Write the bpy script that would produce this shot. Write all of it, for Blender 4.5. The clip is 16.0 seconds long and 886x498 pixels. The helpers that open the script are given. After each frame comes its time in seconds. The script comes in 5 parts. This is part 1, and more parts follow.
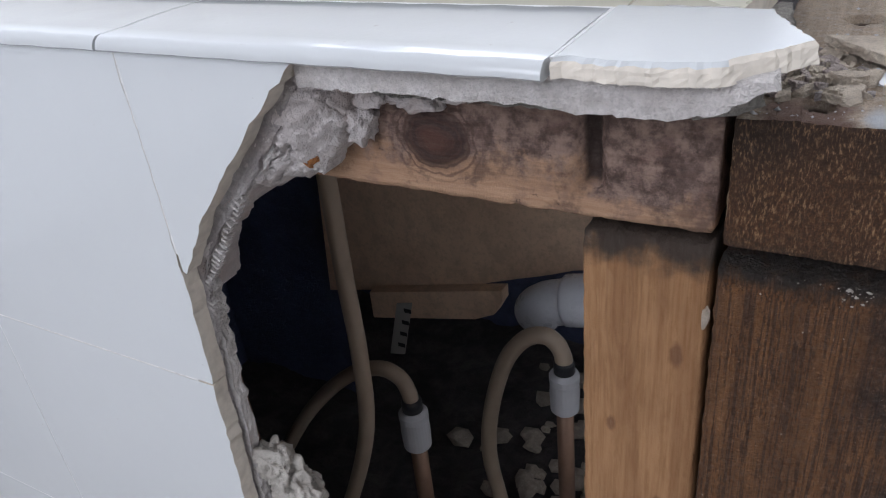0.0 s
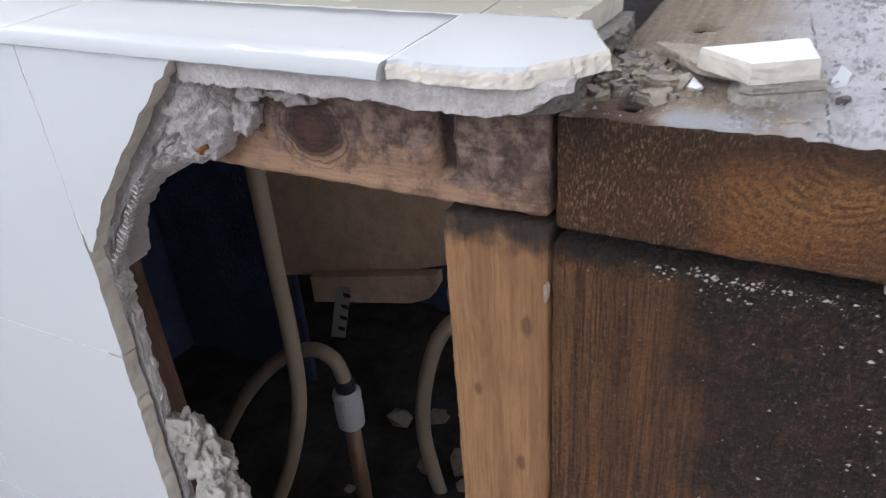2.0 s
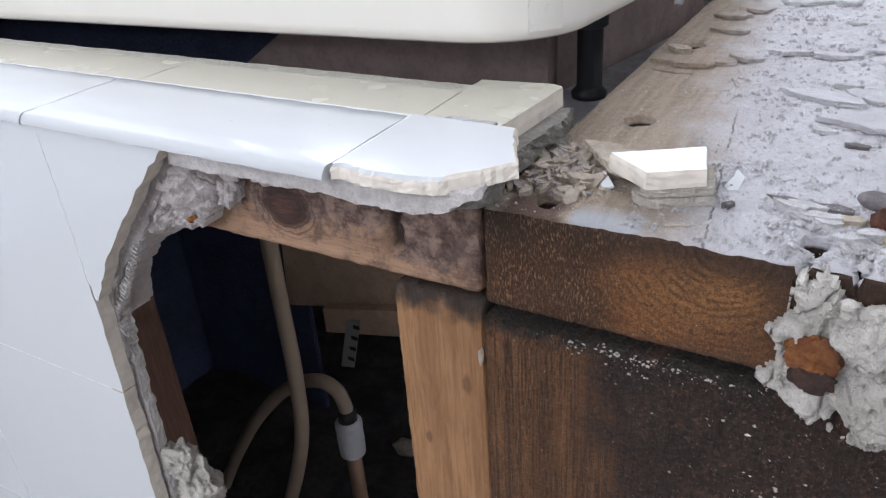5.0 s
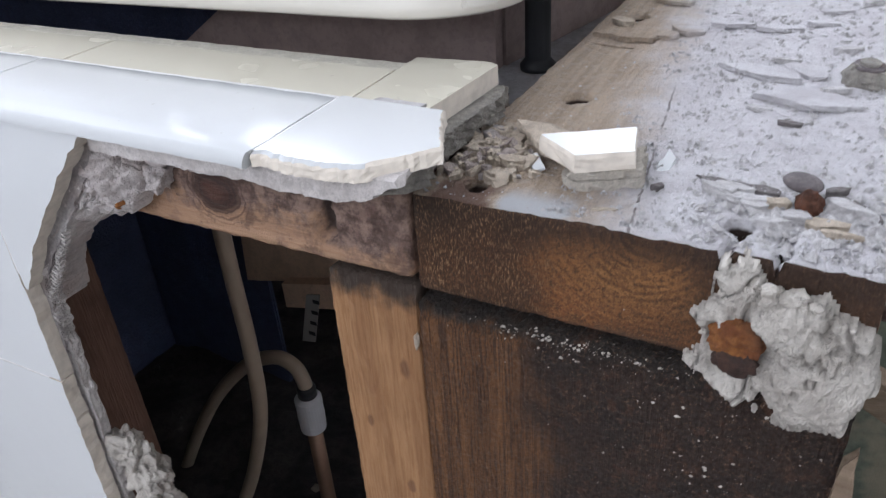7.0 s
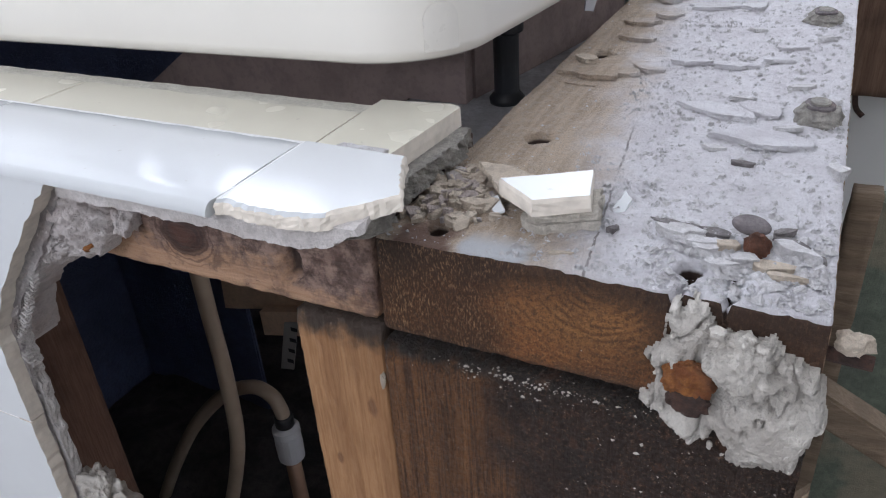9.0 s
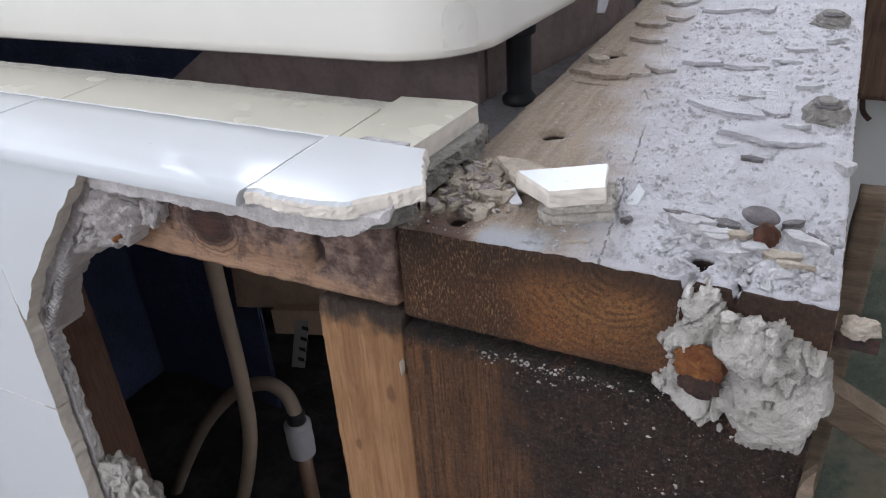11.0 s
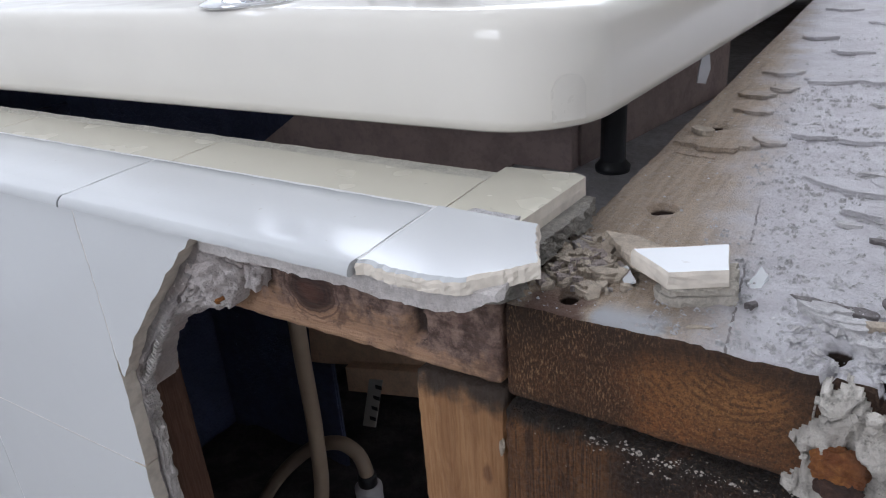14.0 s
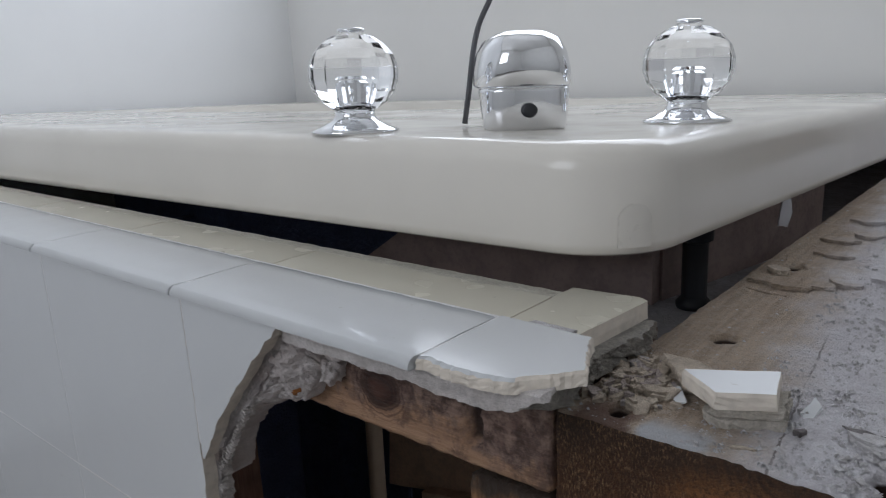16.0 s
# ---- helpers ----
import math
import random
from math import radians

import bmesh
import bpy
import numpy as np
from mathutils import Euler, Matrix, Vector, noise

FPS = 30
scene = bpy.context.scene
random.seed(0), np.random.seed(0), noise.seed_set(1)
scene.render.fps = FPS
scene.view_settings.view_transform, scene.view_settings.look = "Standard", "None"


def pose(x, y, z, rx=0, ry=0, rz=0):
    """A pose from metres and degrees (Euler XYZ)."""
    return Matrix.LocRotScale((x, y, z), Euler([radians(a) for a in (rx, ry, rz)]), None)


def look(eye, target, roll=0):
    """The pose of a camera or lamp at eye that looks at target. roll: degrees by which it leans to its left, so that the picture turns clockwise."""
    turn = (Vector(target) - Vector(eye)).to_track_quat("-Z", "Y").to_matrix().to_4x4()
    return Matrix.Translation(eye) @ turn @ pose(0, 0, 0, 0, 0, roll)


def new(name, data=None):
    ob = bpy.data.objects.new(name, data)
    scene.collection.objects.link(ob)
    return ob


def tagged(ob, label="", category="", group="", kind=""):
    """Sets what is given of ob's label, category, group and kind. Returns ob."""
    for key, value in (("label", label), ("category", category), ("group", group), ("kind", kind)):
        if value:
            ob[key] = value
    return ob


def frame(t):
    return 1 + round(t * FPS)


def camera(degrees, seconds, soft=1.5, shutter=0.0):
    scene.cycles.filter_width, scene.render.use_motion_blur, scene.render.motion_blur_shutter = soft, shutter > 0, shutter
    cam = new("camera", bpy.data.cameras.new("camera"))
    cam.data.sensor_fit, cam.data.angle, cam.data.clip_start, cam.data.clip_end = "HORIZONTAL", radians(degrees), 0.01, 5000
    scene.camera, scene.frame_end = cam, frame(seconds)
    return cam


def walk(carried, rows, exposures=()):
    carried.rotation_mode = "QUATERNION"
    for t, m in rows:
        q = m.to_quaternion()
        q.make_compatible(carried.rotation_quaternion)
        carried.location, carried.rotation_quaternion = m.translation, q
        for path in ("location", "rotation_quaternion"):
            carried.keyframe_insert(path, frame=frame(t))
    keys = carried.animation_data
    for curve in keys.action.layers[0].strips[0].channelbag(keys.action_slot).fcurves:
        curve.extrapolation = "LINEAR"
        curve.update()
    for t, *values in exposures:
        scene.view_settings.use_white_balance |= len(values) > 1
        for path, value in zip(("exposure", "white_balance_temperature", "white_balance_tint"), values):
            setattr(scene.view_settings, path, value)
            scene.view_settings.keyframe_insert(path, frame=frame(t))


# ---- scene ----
cam = camera(60.2, 16.0, soft=1.1, shutter=0.5)
PATH = [
    (0, (0.029, -0.194, 0.575), (-0.882, 1.281, -0.423), -6.5),
    (0.5, (0.032, -0.192, 0.577), (-0.888, 1.278, -0.42), -6.7),
    (1, (0.036, -0.193, 0.574), (-0.877, 1.287, -0.415), -5.8),
    (1.5, (0.055, -0.196, 0.579), (-0.802, 1.284, -0.458), -4.9),
    (2, (0.069, -0.2, 0.583), (-0.759, 1.302, -0.448), -4.7),
    (2.5, (0.076, -0.203, 0.592), (-0.764, 1.313, -0.406), -5.0),
    (3, (0.09, -0.208, 0.588), (-0.794, 1.272, -0.427), -4.4),
    (3.5, (0.105, -0.201, 0.577), (-0.779, 1.285, -0.429), -2.4),
    (4, (0.102, -0.195, 0.606), (-0.802, 1.276, -0.403), -4.1),
    (4.2, (0.108, -0.204, 0.614), (-0.831, 1.29, -0.326), -4.1),
    (6.3, (0.11, -0.201, 0.61), (-0.759, 1.255, -0.45), -5.2),
    (6.5, (0.114, -0.199, 0.609), (-0.755, 1.255, -0.455), -5.3),
    (7, (0.118, -0.191, 0.616), (-0.717, 1.291, -0.436), -4.2),
    (7.5, (0.118, -0.191, 0.622), (-0.69, 1.321, -0.408), -2.8),
    (8, (0.125, -0.191, 0.625), (-0.657, 1.343, -0.393), -3.2),
    (8.5, (0.124, -0.191, 0.626), (-0.666, 1.35, -0.375), -3.4),
    (9, (0.125, -0.188, 0.625), (-0.68, 1.338, -0.387), -4.1),
    (9.5, (0.127, -0.19, 0.627), (-0.672, 1.341, -0.381), -4.5),
    (12, (0.12, -0.203, 0.625), (-0.733, 1.309, -0.367), -4.1),
    (12.5, (0.115, -0.2, 0.626), (-0.769, 1.307, -0.348), -4.6),
    (13, (0.114, -0.189, 0.621), (-0.801, 1.329, -0.305), -4.3),
    (13.5, (0.112, -0.193, 0.621), (-0.833, 1.325, -0.274), -4.1),
    (14, (0.108, -0.199, 0.629), (-0.887, 1.308, -0.23), -4.4),
    (14.5, (0.118, -0.19, 0.627), (-0.851, 1.331, -0.237), -5.0),
    (15, (0.130, -0.2, 0.623), (-0.964, 1.292, -0.137), -5.3),
    (15.5, (0.133, -0.202, 0.62), (-1.093, 1.294, 0.112), -2.2),
    (16, (0.133, -0.211, 0.626), (-1.13, 1.253, 0.115), -2.7),
]
walk(cam, [(t, look(eye, target, roll)) for t, eye, target, roll in PATH],
     exposures=[(t, stops, kelvin, tint) for t, stops, kelvin, tint in (
         (0, -0.12, 6500, 10), (1.0, -0.12, 6500, 10), (2.0, 0.1, 6500, 10), (3.0, 0.1, 6500, 10), (3.5, 0.32, 6450, 10), (4.2, 0.2, 6500, 10), (6.5, 0.08, 6500, 10), (9.0, -0.05, 6500, 10),
         (12.5, -0.1, 6500, 10), (14.0, -0.35, 6500, 10), (14.6, -0.40, 6500, 10), (15.0, -0.42, 6500, 10), (15.5, -0.92, 6480, 8), (16.0, -1.15, 6640, 8))])

# ---- world and light ----
world = bpy.data.worlds.new("daylight")
scene.world = world
world.use_nodes = True
sky = world.node_tree.nodes.new("ShaderNodeTexSky")
sky.sky_type, sky.sun_disc = "NISHITA", False
sky.sun_elevation, sky.sun_rotation = radians(40), radians(200)
background = world.node_tree.nodes["Background"]
background.inputs["Strength"].default_value = 0.12
world.node_tree.links.new(sky.outputs[0], background.inputs["Color"])

SOUTH, NORTH, WEST, EAST, CEIL = -1.75, 1.05, -1.42, 1.45, 2.40
LOW = -0.10     # the room's floor
# openings (x0, x1, z0, z1): a window over the tub in the north wall, and a smaller one added in the south wall for fill
# light
WIN_N = (-1.20, 0.10, 0.86, 2.05)
FILL_S = (-1.00, 0.10, 1.00, 2.05)


def window_lamp(name, m, wide, high, watts, colour):
    data = bpy.data.lights.new(name, "AREA")
    data.shape, data.size, data.size_y, data.energy, data.color = "RECTANGLE", wide, high, watts, colour
    ob = new(name, data)
    ob.matrix_world = m
    return ob


def lamp_in(name, win, y, towards, watts, colour):
    cx, cz = (win[0] + win[1]) / 2, (win[2] + win[3]) / 2
    window_lamp(name, look((cx, y, cz), (cx, towards, cz)), win[1] - win[0] - 0.1, win[3] - win[2] - 0.1, watts, colour)


lamp_in("north_window_daylight", WIN_N, NORTH + 0.05, 0, 30.5, (0.83, 0.88, 1.0))
# added fill lamp that brightens the front faces; no such window is known
lamp_in("south_fill_light", FILL_S, SOUTH - 0.05, 0, 23, (0.85, 0.89, 1.0))

# ---- noise for shapes ----


def lattice(p, seed):
    """Smooth value noise from -1 to 1 at the rows of p."""
    p = np.asarray(p, float)
    i = np.floor(p).astype(np.int64)
    f = p - i
    f = f * f * (3 - 2 * f)
    out = np.zeros(len(p))
    for dx in (0, 1):
        for dy in (0, 1):
            for dz in (0, 1):
                h = (i[:, 0] + dx) * 374761393 + (i[:, 1] + dy) * 668265263 + (i[:, 2] + dz) * 2147483647 + seed * 1274126177
                h = (h ^ (h >> 13)) * 1274126177
                h = (h ^ (h >> 16)) & 0xFFFF
                w = (f[:, 0] if dx else 1 - f[:, 0]) * (f[:, 1] if dy else 1 - f[:, 1]) * (f[:, 2] if dz else 1 - f[:, 2])
                out += w * (h / 32767.5 - 1)
    return out


def fbm(p, scale, octaves=4, seed=1, rough=0.5):
    """Layered noise; scale is the number of lumps in a metre."""
    p = np.asarray(p, float).reshape(-1, 3)
    out, a, s = np.zeros(len(p)), 1.0, scale
    for k in range(octaves):
        out += a * lattice(p * s + 17.3 * k, seed + k)
        a, s = a * rough, s * 2.03
    return out


# ---- materials ----


class Nodes:
    """A short way to write node trees."""

    def __init__(self, name):
        self.mat = bpy.data.materials.new(name)
        self.mat.use_nodes = True
        self.t = self.mat.node_tree
        self.bsdf = self.t.nodes["Principled BSDF"]
        self.coord = self.t.nodes.new("ShaderNodeTexCoord").outputs["Object"]

    def put(self, socket, value):
        if isinstance(value, bpy.types.NodeSocket):
            self.t.links.new(value, socket)
        elif isinstance(value, tuple) and len(value) == 3 and socket.type == "RGBA":
            socket.default_value = (*value, 1)
        else:
            socket.default_value = value

    def set(self, **values):
        for key, value in values.items():
            self.put(self.bsdf.inputs[key.replace("_", " ")], value)

    def scaled(self, sx, sy, sz, at=(0, 0, 0), vector=None):
        n = self.t.nodes.new("ShaderNodeMapping")
        n.vector_type = "TEXTURE"
        n.inputs["Location"].default_value = at
        n.inputs["Scale"].default_value = (1 / sx, 1 / sy, 1 / sz)
        self.put(n.inputs["Vector"], vector or self.coord)
        return n.outputs[0]

    def noise(self, scale, detail=5, rough=0.55, vector=None, distort=0.0):
        n = self.t.nodes.new("ShaderNodeTexNoise")
        n.inputs["Scale"].default_value, n.inputs["Detail"].default_value = scale, detail
        n.inputs["Roughness"].default_value, n.inputs["Distortion"].default_value = rough, distort
        self.put(n.inputs["Vector"], vector or self.coord)
        return n.outputs["Fac"]

    def cells(self, scale, vector=None, feature="F1"):
        n = self.t.nodes.new("ShaderNodeTexVoronoi")
        n.feature = feature
        n.inputs["Scale"].default_value = scale
        self.put(n.inputs["Vector"], vector or self.coord)
        return n.outputs["Distance"]

    def axis(self, k, vector=None):
        n = self.t.nodes.new("ShaderNodeSeparateXYZ")
        self.put(n.inputs[0], vector or self.coord)
        return n.outputs[k]

    def maths(self, op, a, b=0.0, c=0.0):
        n = self.t.nodes.new("ShaderNodeMath")
        n.operation = op
        for socket, value in zip(n.inputs, (a, b, c)):
            self.put(socket, value)
        return n.outputs[0]

    def step(self, value, low, high, a=0.0, b=1.0):
        n = self.t.nodes.new("ShaderNodeMapRange")
        n.interpolation_type = "SMOOTHSTEP"
        for socket, v in zip(n.inputs, (value, low, high, a, b)):
            self.put(socket, v)
        return n.outputs[0]

    def mix(self, fac, a, b, blend="MIX"):
        n = self.t.nodes.new("ShaderNodeMix")
        n.data_type, n.blend_type = "RGBA", blend
        self.put(n.inputs[0], fac)
        self.put(n.inputs[6], a)
        self.put(n.inputs[7], b)
        return n.outputs[2]

    def bump(self, height, strength, distance):
        n = self.t.nodes.new("ShaderNodeBump")
        n.inputs["Strength"].default_value, n.inputs["Distance"].default_value = strength, distance
        self.put(n.inputs["Height"], height)
        self.put(self.bsdf.inputs["Normal"], n.outputs[0])

    def ring(self, cx, cz, sx, sz, amount, scale):
        """Distance in the xz plane from a centre, wobbled."""
        x = self.maths("MULTIPLY", self.maths("SUBTRACT", self.axis(0), cx), sx)
        z = self.maths("MULTIPLY", self.maths("SUBTRACT", self.axis(2), cz), sz)
        r = self.maths("SQRT", self.maths("ADD", self.maths("MULTIPLY", x, x), self.maths("MULTIPLY", z, z)))
        return self.maths("ADD", r, self.maths("MULTIPLY", self.maths("SUBTRACT", self.noise(scale, 3), 0.5), amount))


def glaze(name, colour, rough=0.1, dust=0.25):
    n = Nodes(name)
    cloud = n.noise(9, 3)
    fine = n.noise(420, 3)
    col = n.mix(n.step(cloud, 0.3, 0.75, 0, dust), colour, tuple(c * 0.88 for c in colour))
    specks = n.step(n.noise(260, 2), 0.72, 0.78, 0, 0.35)
    n.set(Base_Color=n.mix(specks, col, (0.35, 0.31, 0.27)), Roughness=n.step(n.noise(30, 2), 0.2, 0.9, rough, rough + 0.05))
    n.bump(n.maths("ADD", n.noise(25, 2), n.maths("MULTIPLY", fine, 0.1)), 0.12, 0.002)
    return n.mat


def crumbly(name, light, dark, tint=None, scale=60, depth=0.004, rough=0.95, speckle=1.0):
    n = Nodes(name)
    big, mid, fine = n.noise(scale, 6, 0.65), n.noise(scale * 5, 5, 0.7), n.noise(scale * 26, 3, 0.6)
    col = n.mix(n.step(big, 0.35, 0.68), dark, light)
    col = n.mix(n.step(mid, 0.38, 0.56, 0.35 * speckle, 0.0), col, tuple(c * 0.6 for c in dark))
    if tint:
        col = n.mix(n.step(n.noise(scale * 0.5, 3), 0.5, 0.66, 0, 0.8), col, tint)
    n.set(Base_Color=col, Roughness=rough)
    col = n.mix(n.step(fine, 0.36, 0.5, 0.25 * speckle, 0), col, tuple(c * 0.6 for c in dark))
    n.set(Base_Color=col)
    n.bump(n.maths("ADD", n.maths("ADD", big, n.maths("MULTIPLY", mid, 0.6)), n.maths("MULTIPLY", fine, 0.4)), 1.0, depth * 1.6)
    return n.mat


def timber(name, light, dark, along, stain=None, ring_scale=130, rough=0.75, stained=0.6, cathedral=0.0):
    """Sawn softwood whose grain runs along axis 0, 1 or 2."""
    n = Nodes(name)
    s = [1.0, 1.0, 1.0]
    s[along] = 0.055
    v = n.scaled(*s)
    wob = n.noise(26, 4, 0.5, v)
    bands = n.maths("SINE", n.maths("ADD", n.maths("MULTIPLY", n.axis(0 if along != 0 else 2), ring_scale * 6.283 * 0.5),
                                    n.maths("MULTIPLY", wob, 16 + cathedral)))
    fibre = n.noise(700, 4, 0.6, v)
    col = n.mix(n.step(bands, -0.5, 0.9), light, tuple(0.55 * a + 0.45 * b for a, b in zip(light, dark)))
    col = n.mix(n.step(fibre, 0.35, 0.7, 0, 0.5), col, dark)
    col = n.mix(n.step(n.noise(18, 5, 0.6), 0.5, 0.75, 0, stained), col, stain or tuple(c * 0.5 for c in dark))
    n.set(Base_Color=col, Roughness=n.step(fibre, 0.3, 0.7, rough - 0.1, rough + 0.15))
    n.bump(n.maths("ADD", n.maths("MULTIPLY", bands, 0.25), n.maths("ADD", fibre, n.maths("MULTIPLY", n.noise(1500, 2), 0.4))), 0.6, 0.0018)
    n.colour = col
    return n


M = {}
M["tile"] = glaze("white_glaze", (0.67, 0.688, 0.705), 0.10, 0.12)
M["trim"] = glaze("white_trim_glaze", (0.56, 0.574, 0.588), 0.15, 0.12)
M["chip_glaze"] = glaze("chip_glaze", (0.56, 0.574, 0.588), 0.34, 0.12)
M["tile_cream"] = glaze("cream_glaze", (0.66, 0.628, 0.53), 0.24, 0.2)
M["grout"] = crumbly("pale_grout", (0.80, 0.80, 0.80), (0.74, 0.735, 0.73), scale=120, depth=0.0003)
M["mortar"] = crumbly("grey_mortar", (0.74, 0.70, 0.69), (0.44, 0.39, 0.385), (0.50, 0.40, 0.36), scale=55, depth=0.004)
M["cream_grout"] = crumbly("cream_grout", (0.66, 0.63, 0.55), (0.55, 0.52, 0.45), scale=120, depth=0.0005)
M["backer"] = crumbly("backer_board", (0.78, 0.735, 0.72), (0.58, 0.535, 0.515), scale=60, depth=0.0015)
M["lump"] = crumbly("white_mortar", (0.73, 0.685, 0.63), (0.54, 0.495, 0.45), scale=65, depth=0.0018, speckle=0.6)
M["flake"] = crumbly("thinset_flake", (0.92, 0.90, 0.915), (0.72, 0.69, 0.695), scale=110, depth=0.002)
M["slate"] = crumbly("slate_flake", (0.40, 0.37, 0.37), (0.20, 0.175, 0.175), scale=130, depth=0.002)
M["flake_tan"] = crumbly("tan_flake", (0.80, 0.69, 0.57), (0.60, 0.50, 0.40), scale=110, depth=0.002)
M["collar"] = crumbly("collar_mortar", (0.56, 0.525, 0.475), (0.34, 0.315, 0.285), scale=140, depth=0.002)
M["chip_bed"] = crumbly("chip_mortar", (0.80, 0.74, 0.66), (0.64, 0.58, 0.50), scale=150, depth=0.0015)
M["rust"] = crumbly("orange_rust", (0.66, 0.27, 0.07), (0.30, 0.10, 0.035), (0.16, 0.06, 0.03), scale=150, depth=0.002, rough=0.8)
M["red_rust"] = crumbly("red_rust", (0.22, 0.075, 0.035), (0.09, 0.035, 0.02), scale=150, depth=0.002, rough=0.8)
M["dark_rust"] = crumbly("dark_rust", (0.14, 0.07, 0.05), (0.06, 0.035, 0.03), scale=150, depth=0.002, rough=0.7)
M["washer"] = crumbly("dusty_steel", (0.24, 0.205, 0.21), (0.13, 0.11, 0.115), (0.20, 0.12, 0.085), scale=170, depth=0.0008, rough=0.7)
M["dirt"] = crumbly("dark_dirt", (0.13, 0.115, 0.115), (0.05, 0.046, 0.052), scale=22, depth=0.02)
M["stone"] = crumbly("rubble_stone", (0.58, 0.50, 0.42), (0.38, 0.32, 0.27), scale=45, depth=0.004)
M["shell"] = crumbly("tan_fibreglass", (0.62, 0.46, 0.345), (0.51, 0.37, 0.275), scale=12, depth=0.002, rough=0.7)
M["crust"] = crumbly("grey_mortar_crust", (0.88, 0.82, 0.805), (0.66, 0.59, 0.575), (0.60, 0.50, 0.47), scale=70, depth=0.0018, speckle=0.5)
M["tan_card"] = crumbly("tan_board", (0.80, 0.58, 0.42), (0.68, 0.48, 0.345), scale=10, depth=0.001, rough=0.8)
M["brown_card"] = crumbly("brown_board", (0.50, 0.39, 0.365), (0.40, 0.31, 0.29), scale=9, depth=0.0006, rough=0.8)
M["ledge"] = crumbly("pale_ledge", (0.74, 0.74, 0.78), (0.56, 0.55, 0.57), scale=30, depth=0.002)
# bluish dark of the unlit cavity, put into a sheet colour
M["navy"] = crumbly("navy_shade_sheets", (0.085, 0.105, 0.20), (0.055, 0.070, 0.135), scale=9, depth=0.004, rough=0.6)
M["floor"] = crumbly("dusty_floor", (0.36, 0.33, 0.30), (0.26, 0.24, 0.22), scale=9, depth=0.002, rough=0.7)
M["green"] = crumbly("green_paint", (0.22, 0.26, 0.20), (0.13, 0.15, 0.12), (0.32, 0.27, 0.20), scale=30, depth=0.002, rough=0.6)


def plain(name, colour, rough, metallic=0.0, scale=40, vary=0.15, **more):
    n = Nodes(name)
    n.set(Base_Color=n.mix(n.step(n.noise(scale, 5), 0.3, 0.75, 0, 1), colour, tuple(c * (1 - vary) for c in colour)),
          Roughness=n.step(n.noise(scale * 2, 4), 0.3, 0.8, max(rough - 0.05, 0.01), rough + 0.1), Metallic=metallic, **more)
    return n.mat


M["plaster"] = plain("painted_plaster", (0.88, 0.875, 0.86), 0.5, scale=3, vary=0.05)
# white wall, raised above the plaster to make up for stronger window light
M["white_wall"] = plain("white_wall_brightened", (0.93, 0.94, 0.95), 0.35, scale=3, vary=0.04)
M["tub"] = plain("cream_acrylic", (0.765, 0.732, 0.670), 0.16, scale=7, vary=0.06)
M["bisque"] = plain("tile_bisque", (0.76, 0.69, 0.605), 0.85, scale=170, vary=0.2)
M["pex"] = plain("beige_pipe", (0.38, 0.30, 0.23), 0.42, scale=25)
M["fitting"] = plain("white_plastic", (0.52, 0.52, 0.55), 0.4)
M["copper"] = plain("copper_stub", (0.27, 0.165, 0.115), 0.5, 0.4)
M["pvc"] = plain("white_pvc", (0.74, 0.76, 0.82), 0.3)
M["black"] = plain("black_plastic", (0.022, 0.024, 0.03), 0.42)
M["cord"] = plain("grey_cord", (0.10, 0.10, 0.11), 0.5)
M["foot_reflection"] = plain("foot_reflection_tint", (0.70, 0.668, 0.61), 0.30, scale=60, vary=0.08)
M["chrome"] = plain("chrome", (0.80, 0.81, 0.83), 0.06, 1.0, vary=0.05)
M["strap"] = plain("pale_strap", (0.45, 0.435, 0.42), 0.5)
M["frame_paint"] = plain("window_paint", (0.78, 0.78, 0.76), 0.4)
M["crystal"] = plain("clear_acrylic", (0.97, 0.98, 1.0), 0.02, vary=0.0, Transmission_Weight=1.0, IOR=1.47)

w = timber("pale_stud_wood", (0.36, 0.190, 0.088), (0.19, 0.085, 0.034), 2, ring_scale=45, stained=0.35, cathedral=26)
top = w.step(w.maths("ADD", w.axis(2), w.maths("MULTIPLY", w.noise(120, 4), 0.02)), 0.456, 0.468)
col = w.colour
for kx, kz, size in ((-0.0105, 0.4205, 0.0022), (-0.031, 0.385, 0.0016), (-0.014, 0.352, 0.002)):
    near = w.ring(kx, kz, 1.0, 0.45, 0.0016, 260)
    col = w.mix(w.step(near, size * 0.6, size * 1.3, 0.75, 0), col, (0.12, 0.05, 0.022))
arch = w.ring(-0.0275, 0.437, 1.0, 0.16, 0.0012, 60)
col = w.mix(w.maths("MULTIPLY", w.step(w.maths("SINE", w.maths("MULTIPLY", arch, 2600)), 0.2, 0.95, 0, 0.4), w.step(arch, 0.004, 0.011, 1, 0)), col, (0.20, 0.09, 0.038))
w.set(Base_Color=w.mix(top, col, (0.035, 0.022, 0.015)))
M["stud"] = w.mat

w = timber("left_stud_wood", (0.22, 0.12, 0.085), (0.13, 0.065, 0.045), 2, ring_scale=60)
M["stud_dark"] = w.mat

